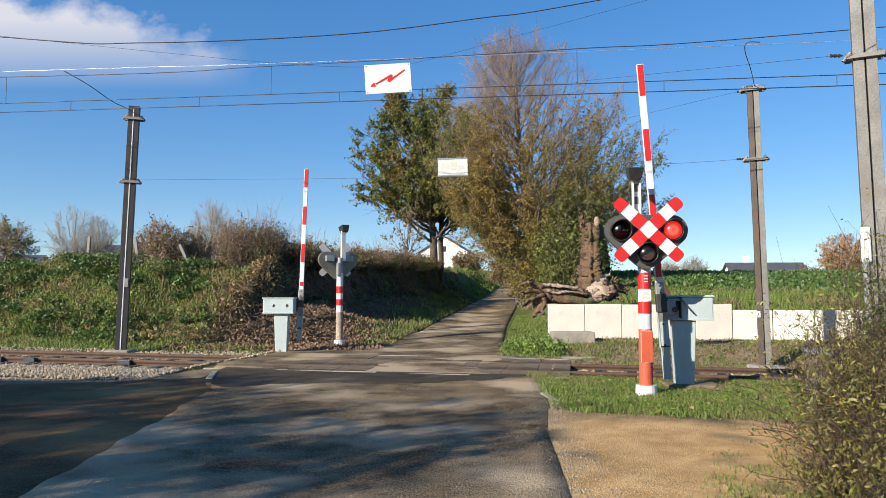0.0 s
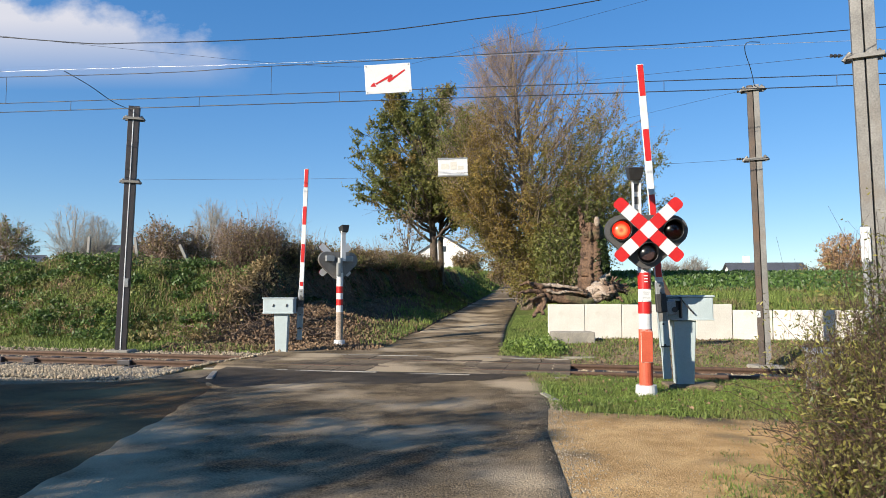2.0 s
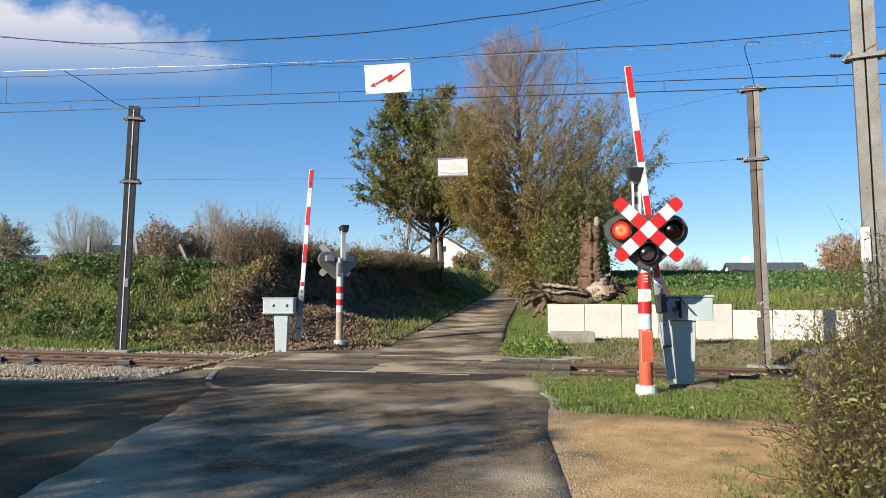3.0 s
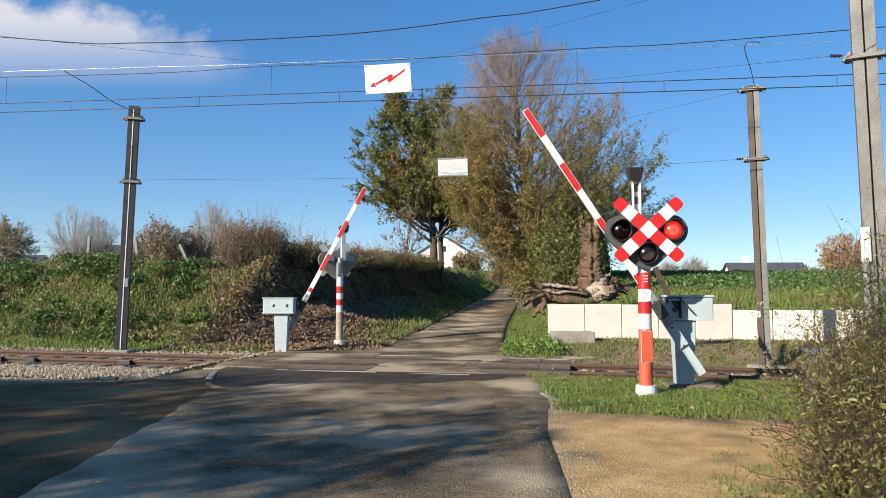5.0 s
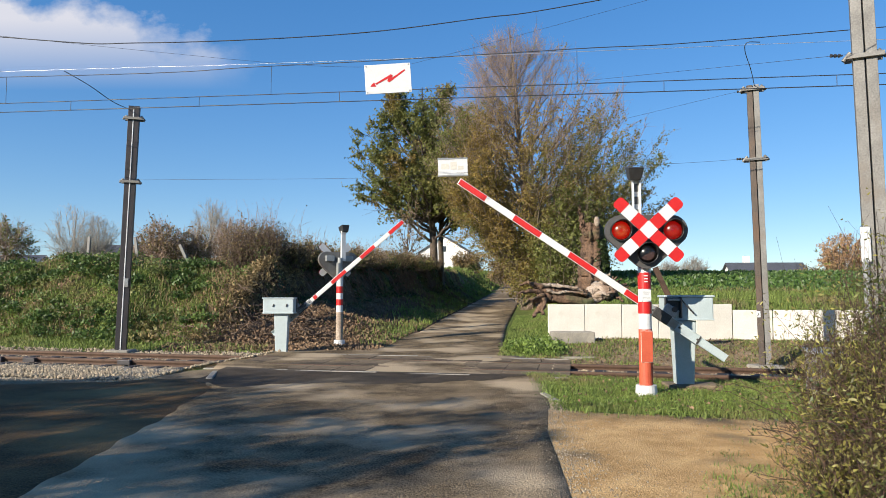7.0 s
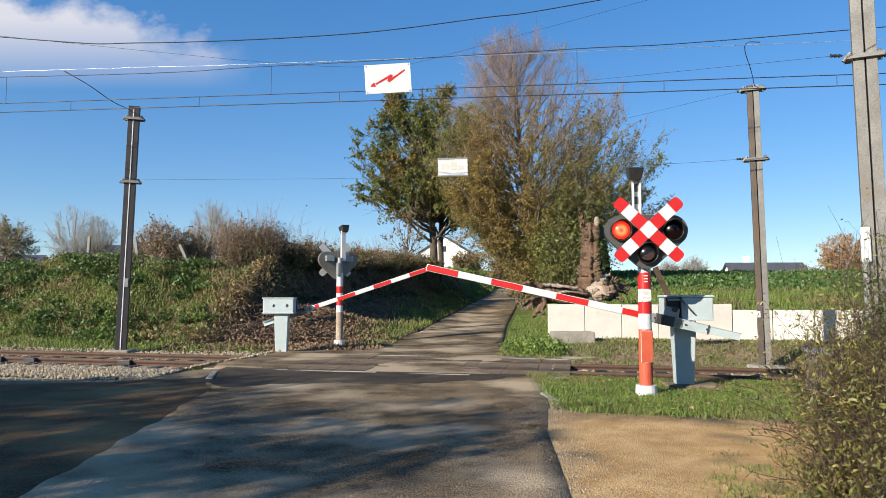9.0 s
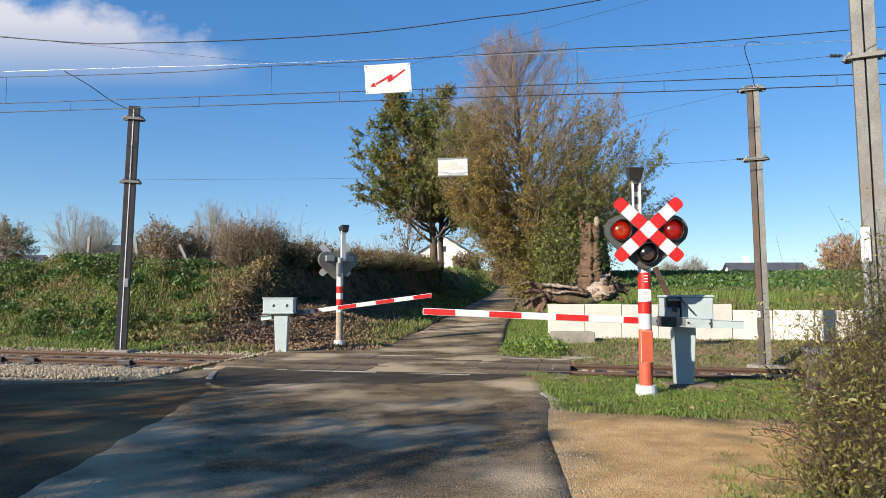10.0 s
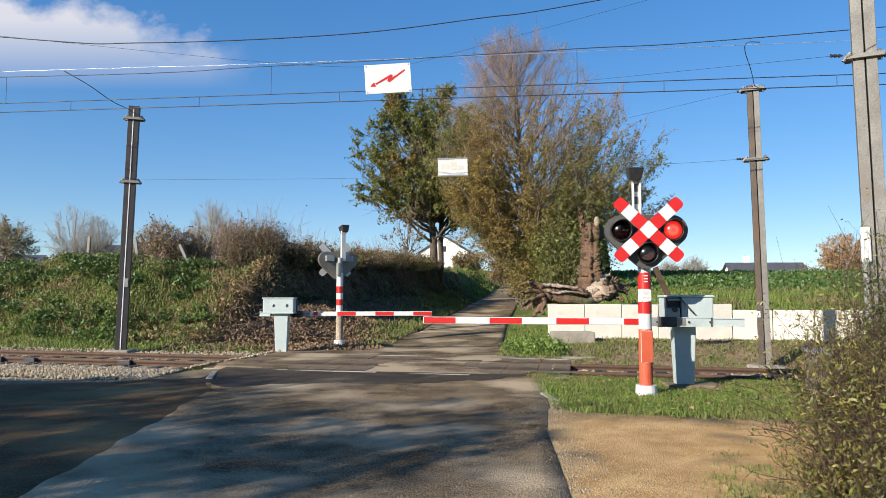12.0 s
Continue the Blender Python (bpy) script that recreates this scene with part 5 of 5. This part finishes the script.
def build_willow():
    rng = np.random.default_rng(77)
    for i, (x, y, w, h, n, st) in enumerate(((4.5, 6.2, 1.7, 1.75, 3600, 150), (3.75, 5.7, 1.3, 1.0, 2300, 130), (5.2, 7.4, 1.9, 1.75, 3400, 120), (4.15, 5.0, 1.6, 1.2, 3600, 160), (4.35, 7.2, 1.4, 1.15, 2200, 80), (4.9, 6.6, 1.5, 1.7, 3200, 90), (3.1, 5.0, 1.2, 0.5, 1300, 130), (3.6, 4.7, 1.2, 0.8, 1900, 130))):
        bush("willow_shrub", (x, y), rng, "straggly willow shrub with thin brown shoots and yellowing leaves", M_WILLOW, w, w, h, int(n * 4.2), 0.046, int(st * 2.0), 0.4, "shrub", M_SHOOT, 0.005, None, .34, 1.3)
    # long shoots that arch out over the lay-by
    arch = thing("arching_shoots", Matrix.Identity(4), "bare reddish-brown willow shoots arching over the lay-by", "shrub")
    paths, pts = [], []
    for i in range(95):
        x, y = 3.9 + rng.uniform(-.45, .9), rng.uniform(4.9, 7.0)
        g = hz(x, y)
        reach, top = rng.uniform(.4, 1.25), rng.uniform(.15, .95)
        a = math.pi + rng.normal() * .5
        t = np.linspace(0, 1, 9)[:, None]
        q = np.array([x, y, g]) + t * np.array([reach * math.cos(a), reach * math.sin(a) * .7, 0]) + np.concatenate([t * 0, t * 0, top * (1.9 * t - 1.1 * t * t)], 1)
        q[1:] += np.cumsum(rng.normal(size=(8, 3)) * .018, 0)
        paths.append((q, np.linspace(.006, .0018, 9)))
        for k in (3, 4, 5, 6, 7):
            e = q[k] + rng.normal(size=3) * .08 + np.array([-.06, 0, .07])
            p, r = wobble(q[k], e, .003, .0014, 5, .012, rng)
            paths.append((p, np.abs(r))); pts.extend(p[2:])
    v, f = sweep(paths, 4); tagged(array_mesh("shoot", v, f, M_SHOOT, arch), kind="stuff")
    pts = np.array(pts)
    pts = pts[rng.integers(0, len(pts), 1500)]
    v, f = leaves(pts, .038, rng, .36); tagged(array_mesh("foliage", v, f, M_WILLOW, arch), kind="stuff")
    # low green plants at the shrub's foot
    p = scatter(rng, 6500, (2.6, 4.2, 4.5, 5.5), lambda x, y: (x - 2.2) * 1.3 + rng.normal(size=x.shape) * .3 > (y - 4.6))
    v, f = leaves(p + np.array([0, 0, 1]) * (rng.uniform(0, .14, len(p))[:, None]), .030, rng, .45, up=.25)
    stuff("foot_plants", v, f, M_NETTLE, "low dark green plants at the shrub's foot", "weeds")


def build_houses():
    def house(at, yaw, w, d, eave, ridge, label, chimney=False, windows=()):
        h = thing("house", pose(at[0], at[1], hz(at[0], at[1]) - 1.0, 0, 0, yaw), label, "house", "distant houses")
        bm = bmesh.new()
        prof = [(-d / 2, 0), (d / 2, 0), (d / 2, eave), (0, ridge), (-d / 2, eave)]
        a = [bm.verts.new((-w / 2, y, z)) for y, z in prof]; b = [bm.verts.new((w / 2, y, z)) for y, z in prof]
        bm.faces.new(a[::-1]); bm.faces.new(b)
        for i in range(5):
            bm.faces.new((a[i], a[(i + 1) % 5], b[(i + 1) % 5], b[i]))
        bmesh.ops.recalc_face_normals(bm, faces=bm.faces)
        part("wall", bm, M_RENDER, h)
        for sg in (-1, 1):
            bm = bmesh.new()
            ln = math.hypot(d / 2, ridge - eave) + 0.4
            box(bm, (0, sg * (d / 4 + 0.1), (eave + ridge) / 2 + 0.02), (w + 0.7, ln, 0.16), 0.02, pose(0, 0, 0, -sg * math.degrees(math.atan2(ridge - eave, d / 2)), 0, 0))
            roof = part("roof", bm, M_ROOF, h, "dark slate roof")
        if chimney:
            bm = bmesh.new(); box(bm, (-w * 0.22, 0.6, ridge + 0.3), (0.8, 0.7, 1.6), 0.03); part("chimney", bm, M_RENDER, h)
        for x, y, z, sx, sy, sz in windows:
            bm = bmesh.new(); box(bm, (x, y, z), (sx, sy, sz), 0.01); part("window", bm, M_GLASSDARK, h)
    house((0.9, 120), 80, 9, 8, 4.4, 6.9, "white rendered gabled house behind the trees", windows=((-4.52, 0, 4.9, 0.1, 0.8, 0.9),))
    house((12.5, 125), 75, 6, 6, 3.0, 4.5, "small grey-roofed outbuilding by the lane")
    house((-62, 96), 12, 14, 9, 1.9, 3.4, "low white house with long dark roof beyond the field")
    house((-48, 105), 8, 9, 8, 2.4, 4.9, "white house with dark roof and chimney beyond the field", True)
    house((43.2, 95), -4, 9.5, 8, 1.0, 3.6, "long low house with dark roof and pale chimney", True)


def build_posts():
    rng = np.random.default_rng(3)
    for x, y, ry, h in ((-13.2, 26.2, 2, 1.25), (-9.2, 26.0, -25, 1.2), (-11.3, 26.2, -8, 1.1)):
        bm = bmesh.new(); box(bm, (0, 0, h / 2), (0.11, 0.10, h), 0.015)
        ob = link("fence_post", bm, M_POLE); ob.matrix_world = pose(x, y, hz(x, y) - 0.2, 0, ry, 0)
        tagged(ob, "weathered leaning wooden fence post on the bank", "fence post", "fence posts on the bank")
    c = thing("trackside_cabinet", pose(6.0, 11.2, hz(6.0, 11.2), 0, 0, 12), "small grey trackside cabinet behind the shrub", "cabinet")
    bm = bmesh.new(); box(bm, (0, 0, 0.33), (0.42, 0.36, 0.62), 0.02); part("body", bm, M_POLE, c)
    bm = bmesh.new(); box(bm, (0, 0, 0.66), (0.5, 0.44, 0.05), 0.012, pose(0, 0, 0, 8, 0, 0)); part("lid", bm, M_GALV, c)
    bm = bmesh.new(); box(bm, (0, 0, 0.45), (0.16, 0.16, 1.0), 0.02)
    ob = link("concrete_marker", bm, M_CONCRETE); ob.location = (5.0, 8.6, hz(5.0, 8.6) - 0.05)
    tagged(ob, "grey concrete marker post in the shrub", "marker post")


def scatter(rng, n, area, test=None):
    p = np.stack([rng.uniform(area[0], area[1], n), rng.uniform(area[2], area[3], n)], 1)
    if test is not None:
        p = p[test(p[:, 0], p[:, 1])]
    return np.column_stack([p, height(p[:, 0], p[:, 1])])


def qs(x, y):
    return x * TN.x + (y - TRACK0.y) * TN.y


def blades(pts, h, rng, w=0.012):
    k = len(pts)
    a = rng.uniform(0, 6.283, k)
    s = np.stack([np.cos(a), np.sin(a), np.zeros(k)], 1) * (w * rng.uniform(.6, 1.4, k))[:, None]
    lean = np.stack([rng.normal(size=k) * .35, rng.normal(size=k) * .35, np.ones(k)], 1) * (h * rng.uniform(.5, 1.3, k))[:, None]
    v = np.stack([pts - s, pts + s, pts + lean], 1).reshape(-1, 3)
    return v, np.arange(3 * k).reshape(-1, 3)


def stuff(name, v, f, mat, label, category):
    return tagged(array_mesh(name, v, f, mat), label, category, kind="stuff")


def build_cover():
    rng = np.random.default_rng(9)
    # verge round the signal
    p = scatter(rng, 60000, (1.45, 7.5, 8.4, 14.0), lambda x, y: (qs(x, y) < -1.35) & (y > 9.35 - 0.18 * np.maximum(x - 1.4, 0) + rng.normal(size=x.shape) * .12) & (x > 1.62 + rng.normal(size=x.shape) * .08))
    stuff("verge_grass", *blades(p, .060, rng, .007), M_GRASS, "short green grass on the verge beside the lane", "grass")
    c = scatter(rng, 520, (1.6, 7.2, 8.5, 13.8), lambda x, y: (qs(x, y) < -1.45) & (y > 9.5 - 0.18 * np.maximum(x - 1.4, 0)))
    k = rng.integers(0, len(c), 13000)
    d = rng.normal(size=(len(k), 3)) * np.array([.12, .12, .03])
    p = c[k] + d
    p[:, 2] = height(p[:, 0], p[:, 1]) + .01 + np.abs(d[:, 2])
    v, f = leaves(p, .030, rng, .4, up=.35)
    stuff("verge_weeds", v, f, M_CLOVER, "low bright green clover and weeds in the verge", "weeds")
    c = scatter(rng, 150, (1.9, 3.0, 17.9, 20.2), lambda x, y: x > road_x(y) + 1.8)
    k = rng.integers(0, len(c), 9000)
    p = c[k] + rng.normal(size=(len(k), 3)) * np.array([.13, .13, .0])
    p[:, 2] = height(p[:, 0], p[:, 1]) + np.abs(rng.normal(size=len(p))) * .09
    v, f = leaves(p, .07, rng, .6, up=.3)
    stuff("wall_weeds", v, f, M_CLOVER, "leafy green weeds at the wall's end", "weeds")
    # right of lane beyond the track
    p = scatter(rng, 40000, (1.2, 6.5, 17.6, 34), lambda x, y: (x > road_x(y) + 1.75) & (x < np.where(y < 19.8, 2.95 + (rng.uniform(size=x.shape) < .12) * 3, road_x(y) + 6)) & (qs(x, y) > 2.6))
    stuff("lane_grass", *blades(p, .09, rng, .015), M_GRASS, "green grass between lane and wall", "grass")
    # field bank behind the wall
    p = scatter(rng, 60000, (3, 30, 20, 32), lambda x, y: (x > road_x(y) + 3.5) & ((y > 20.3) | (x > 11)))
    stuff("field_grass", *blades(p, .22, rng, .03), M_GRASS, "rough green grass below the crop field", "grass")
    p = scatter(rng, 60000, (8, 60, 30, 50))
    v, f = leaves(p + np.array([0, 0, .08]), .2, rng, .55, up=.3)
    stuff("beet_crop", v, f, M_CROP, "broad green leaves of a beet crop", "crop")
    # weeds on the bank facing the track, in clumps of two kinds, with withered grass between
    def off_scarp(x, y):
        return (x < road_x(y) - scarp(y) - 0.35) & (qs(x, y) > 4.4)
    for many, total, mat, size, name, text in ((520, 34000, M_LEAF_BANK, .095, "bank_weeds", "dense green brambles and weeds on the bank"), (300, 36000, M_NETTLE, .10, "bank_nettles", "dark green nettle clumps on the bank")):
        c = scatter(rng, many, (-24, -1.5, 19, 28.5), off_scarp)
        rad = rng.uniform(.2, .6, len(c))
        k = rng.integers(0, len(c), total)
        d = rng.normal(size=(len(k), 3)); d /= np.linalg.norm(d, axis=1)[:, None]; d[:, 2] = np.abs(d[:, 2]) * .55
        p = c[k] + d * (rad[k] * rng.uniform(.55, 1.1, len(k)))[:, None]
        p[:, 2] = np.maximum(p[:, 2], height(p[:, 0], p[:, 1]))
        v, f = leaves(p, size, rng, .6, up=.2)
        stuff(name, v, f, mat, text, "weeds")
    p = scatter(rng, 56000, (-24, -2, 19, 28), off_scarp)
    stuff("bank_grass", *blades(p, .16, rng, .018), M_GRASS, "rough green grass on the bank", "grass")
    p = scatter(rng, 24000, (-24, -2, 19, 28), lambda x, y: off_scarp(x, y) & (np.sin(x * 1.3 + .8 * y) + np.sin(x * .55 - y * 1.1) + .6 * np.sin(x * 3.1) > .1))
    stuff("withered_grass", *blades(p, .24, rng, .016), M_STRAW, "withered straw-brown grass on the bank", "grass")
    # weeds hanging over the torn edge
    e = rng.uniform(21, 27, 9000)
    x = road_x(e) - scarp(e) - .1 + rng.normal(size=len(e)) * .25
    p = np.stack([x, e, height(x, e) + np.abs(rng.normal(size=len(e))) * .12], 1)
    v, f = leaves(p, .11, rng, .4, droop=.5)
    stuff("overhanging_weeds", v, f, M_STRAW, "dry stalks hanging over the bank's torn edge", "weeds")
    p = scatter(rng, 30000, (-26, -2, 18, 24), lambda x, y: (qs(x, y) > 2.9) & (qs(x, y) < np.where(x < -6.8, 6.5, 4.3 + rng.normal(size=x.shape) * .25)) & (x < -4.9))
    stuff("bank_grass", *blades(p, .11, rng, .016), M_GRASS, "grass along the foot of the bank", "grass")
    # shaded bank beside the lane
    p = scatter(rng, 45000, (-7.5, 9, 20.5, 70), lambda x, y: (x < road_x(y) - 1.55) & (x > road_x(y) - 2.3 - rng.exponential(.5, size=x.shape) - np.clip(y - 28, 0, 12) * .12) & ((y > 22.5) | (x > -2.5)))
    stuff("lane_bank_grass", *blades(p, .2, rng, .025), M_GRASS, "grass on the shaded bank of the lane", "grass")
    # dead stalks and bracken among the weeds
    c = scatter(rng, 260, (-24, -3, 19.5, 26.5), off_scarp)
    k = rng.integers(0, len(c), 8000)
    d = rng.normal(size=(len(k), 3)) * np.array([.32, .32, .10])
    p = c[k] + d
    p[:, 2] = height(p[:, 0], p[:, 1]) + np.abs(d[:, 2]) * 1.6
    v, f = leaves(p, .10, rng, .25, up=.15)
    stuff("dead_bracken", v, f, M_LITTER, "brown withered stalks on the bank", "dead plants")
    # loose stones and grit on the lay-by and the lane's ragged edge
    e = rng.uniform(4.6, 10.4, 4200)
    x = np.interp(e, [4, 5.4, 8, 10.7], [.95, .98, 1.18, 1.6]) + rng.normal(size=len(e)) * .20 - .04
    p2 = scatter(rng, 7000, (1.2, 7, 4.4, 9.1))
    c = np.concatenate([np.stack([x, e, height(x, e) + .006], 1), p2])
    k = len(c)
    sz = rng.uniform(.003, .015, (k, 1, 1)) * rng.uniform(.6, 1.5, (k, 4, 1))
    tet = np.array([(1, 0, -.3), (-.5, .87, -.3), (-.5, -.87, -.3), (0, 0, .8)])
    f = (np.array([(0, 1, 3), (1, 2, 3), (2, 0, 3)])[None] + 4 * np.arange(k)[:, None, None]).reshape(-1, 3)
    stuff("loose_grit", (tet[None] * sz + c[:, None]).reshape(-1, 3), f, M_STONE, "pale loose grit on the lay-by and road edge", "gravel")
    c = np.column_stack([rng.uniform(1.3, 5.5, 70), rng.uniform(4.6, 8.4, 70)])
    c = np.concatenate([c[:5], np.column_stack([rng.normal(2.7, .35, 60), rng.normal(5.3, .4, 60)]), np.column_stack([rng.normal(3.4, .5, 80), rng.normal(6.2, .7, 80)])])
    k = rng.integers(0, len(c), 2800)
    p = c[k] + rng.normal(size=(len(k), 2)) * .08
    p = np.column_stack([p, height(p[:, 0], p[:, 1])])
    stuff("layby_tufts", *blades(p, .045, rng, .006), M_GRASS, "sparse grass tufts on the lay-by", "grass")
    p = scatter(rng, 45000, (-7, 9, 22.5, 64), lambda x, y: (x < road_x(y) - 1.6) & (x > road_x(y) - 3.2) & (np.sin(x * 2.1 + y) + np.sin(y * 1.3) > -.6))
    stuff("slope_grass", *blades(p, .17, rng, .022), M_GRASS, "thin rough grass on the shaded slope", "grass")
    p = scatter(rng, 26000, (-4, 16, 58, 115), lambda x, y: (x < road_x(y) - 1.7) & (x > road_x(y) - 9))
    stuff("far_slope_grass", *blades(p, .3, rng, .06), M_GRASS, "rough grass on the far slope beside the lane", "grass")
    # withered growth on the lane's bank
    p = scatter(rng, 90000, (-8, 9, 21, 62), lambda x, y: (x < road_x(y) - 1.8) & (x > road_x(y) - scarp(y) + .3) & (rng.uniform(size=x.shape) < np.clip(26 / y, 0, 1) ** 2 + .2))
    v, f = leaves(p + np.array([0, 0, .01]), .10, rng, .35, up=.25)
    stuff("withered_growth", v, f, M_LITTER, "withered stalks and leaves on the lane's bank", "dead plants")
    # dark leaves added as shade, and roots, on the torn face of the bank
    e = 21 + 34 * rng.uniform(size=16000) ** 1.5
    d = scarp(e) - rng.uniform(-.35, 1.0, len(e))
    x = road_x(e) - d
    keep = np.sin(e * 2.3) + np.sin(e * .9 + d * 3) + rng.normal(size=len(e)) * .6 > -.2
    p = np.stack([x, e, height(x, e) + .03], 1)[keep]
    v, f = leaves(p, .12, rng, .7, droop=.3)
    stuff("bank_ivy", v, f, M_LEAF_IVY, "dark leaves added as shade on the bank's torn face", "ivy")
    paths = []
    for i in range(330):
        y = 21 + 30 * rng.uniform() ** 1.4
        x = road_x(y) - float(scarp(y)) - rng.uniform(-.1, .3)
        x1, y1 = x + rng.uniform(.3, .9), y + rng.normal() * .4
        p, rr = wobble((x, y, hz(x, y) + .02), (x1, y1, hz(x1, y1) + .04), rng.uniform(.008, .02), .004, 7, .05, rng)
        p[:, 2] = np.maximum(p[:, 2], height(p[:, 0], p[:, 1]) + .015)
        paths.append((p, np.abs(rr)))
    stuff("bare_roots", *sweep(paths, 4), M_BRUSH, "bare roots hanging from the bank's torn face", "roots")
    # heap of cut brushwood below the torn edge
    heap = thing("brush_pile", Matrix.Identity(4), "heap of cut brown brushwood and dead stems below the bank", "brushwood")
    paths = []
    for i in range(420):
        x, y = -5.6 + rng.normal() * .75, 22.0 + rng.normal() * .55
        a, ln = rng.uniform(0, 6.28), rng.uniform(.25, .8)
        g = hz(x, y) + rng.uniform(0, .30)
        p, rr = wobble((x, y, g), (x + ln * math.cos(a), y + ln * math.sin(a), max(hz(x + ln * math.cos(a), y + ln * math.sin(a)), g + rng.normal() * .22)), rng.uniform(.008, .022), .005, 6, .035, rng)
        paths.append((p, np.abs(rr)))
    v, f = sweep(paths, 4); tagged(array_mesh("brushwood", v, f, M_BRUSH, heap), kind="stuff")
    k = 5200
    p = np.stack([-5.5 + rng.normal(size=k) * .8, 21.9 + rng.normal(size=k) * .6, np.zeros(k)], 1)
    p[:, 2] = height(p[:, 0], p[:, 1]) + np.abs(rng.normal(size=k)) * .14
    v, f = leaves(p, .11, rng, .4, up=.1); tagged(array_mesh("dead_leaves", v, f, M_LITTER, heap), kind="stuff")
    # leaves and weeds on the verge and on the gravel before the wall
    p = scatter(rng, 900, (1.7, 7.5, 9.3, 13.6), lambda x, y: qs(x, y) < -1.4)
    v, f = leaves(p + np.array([0, 0, .035]), .045, rng, .7)
    stuff("verge_leaves", v, f, M_LITTER, "brown leaves scattered on the verge grass", "leaf litter")
    c = scatter(rng, 240, (2.4, 13.5, 15.2, 19.6), lambda x, y: qs(x, y) > 1.6)
    k = rng.integers(0, len(c), 16000)
    p = c[k] + rng.normal(size=(len(k), 3)) * np.array([.18, .18, 0])
    p[:, 2] = height(p[:, 0], p[:, 1])
    stuff("apron_weeds", *blades(p, .06, rng, .01), M_GRASS, "low weeds in the gravel before the wall", "weeds")
    # fallen leaves
    p = scatter(rng, 30000, (-8, -0.5, 19.0, 26), lambda x, y: (qs(x, y) > 3.2) & (x < road_x(y) - 1.6 - .0 * y))
    v, f = leaves(p + np.array([0, 0, .015]), .075, rng, .6)
    stuff("leaf_litter", v, f, M_LITTER, "brown fallen leaves below the bank", "leaf litter")
    p = scatter(rng, 24000, (2.2, 13, 13.8, 19.8), lambda x, y: (qs(x, y) > 1.2) & (qs(x, y) < 6))
    v, f = leaves(p + np.array([0, 0, .01]), .045, rng, .7)
    stuff("leaf_litter", v, f, M_LITTER, "brown leaves on the gravel before the wall", "leaf litter")


def build_ballast_stones():
    rng = np.random.default_rng(31)
    k = 22000
    s = np.concatenate([rng.uniform(-16, -4.6, 19000), rng.uniform(2.3, 10, k - 19000)])
    q = np.concatenate([rng.uniform(-4.6, -0.85, 14500), rng.uniform(-0.6, 3.0, 4500), rng.uniform(-0.7, 2.0, k - 19000)])
    keep = ~((s > 2) & (q < -1.0)) & ~((s < 0) & (q < -3.3 + (s + 4.2) * 0.34))
    s, q = s[keep], q[keep]
    k = len(s)
    c = np.stack([TRACK0.x + TD.x * s + TN.x * q, TRACK0.y + TD.y * s + TN.y * q, np.zeros(k)], 1)
    c[:, 2] = height(c[:, 0], c[:, 1]) + np.where(np.abs(q) < 3.0, .035, .0)
    octa = np.array([(1, 0, 0), (0, 1, 0), (-1, 0, 0), (0, -1, 0), (0, 0, 1), (0, 0, -1)], float)
    v = octa[None] * (rng.uniform(.018, .042, (k, 1, 1)) * rng.uniform(.7, 1.3, (k, 6, 3)))
    a = rng.uniform(0, 6.283, k)
    ca, sa = np.cos(a)[:, None], np.sin(a)[:, None]
    v = np.stack([v[..., 0] * ca - v[..., 1] * sa, v[..., 0] * sa + v[..., 1] * ca, v[..., 2]], -1) + c[:, None]
    tri = np.array([(0, 1, 4), (1, 2, 4), (2, 3, 4), (3, 0, 4), (1, 0, 5), (2, 1, 5), (3, 2, 5), (0, 3, 5)])
    f = (tri[None] + 6 * np.arange(k)[:, None, None]).reshape(-1, 3)
    stuff("ballast_stones", v.reshape(-1, 3), f, M_STONE, "pale angular ballast stones along the track", "ballast")


build_ground()
build_roads()
build_track()
CROSSING = build_crossing()
build_overhead()
build_wall()
build_logs()
build_trees()
build_willow()
build_houses()
build_posts()
build_cover()
build_ballast_stones()


# ---- what moves ----
NEAR_ANGLES = ((0, 86.1), (2.75, 86.1), (3.0, 83.3), (3.2, 80.5), (4.8, 59.5), (5.0, 57.3), (5.5, 51.7), (6, 46.1), (6.5, 40.3), (7, 34.3), (7.2, 31.6), (8.8, 15.0), (9.0, 12.6), (9.2, 10.8), (9.5, 7.7), (9.8, 4.2), (10, 2.3), (10.2, 0.6), (10.4, -0.3), (10.5, -0.6), (10.8, 0.3), (11.1, 1.0), (11.5, 0.9), (12, 0.3))
FAR_ANGLES = ((0, 88.2), (2.8, 88.2), (3, 86.1), (3.2, 82.9), (4.8, 65.6), (5, 62.4), (5.5, 57.3), (6, 51.4), (6.5, 45.9), (7, 41.1), (7.2, 38.8), (8.8, 20.8), (9, 18.6), (9.5, 13.3), (9.8, 9.8), (10.2, 5.7), (10.6, 2.2), (11, -0.2), (12, 0.1))


def motions():
    for key, rows in (("near", NEAR_ANGLES), ("far", FAR_ANGLES)):
        walk(CROSSING[key][1], [(t, pose(0.22, 0.34, 1.24, 0, -a, 0)) for t, a in rows])
    # the two lamps flash in turn, 0.854 s for both
    for disc, phase in zip(CROSSING["signal"][1], (0.40, 0.823)):
        x, y, z = disc.location
        rows, t = [], 0.0
        while t <= 12.001:
            u = abs(((t - phase) / 0.854 + 0.5) % 1.0 - 0.5) * 0.854
            rows.append((t, pose(x, -0.243 if u < 0.155 else -0.221 if u < 0.275 else -0.17, z)))
            t += 1 / 30
        walk(disc, rows)


motions()
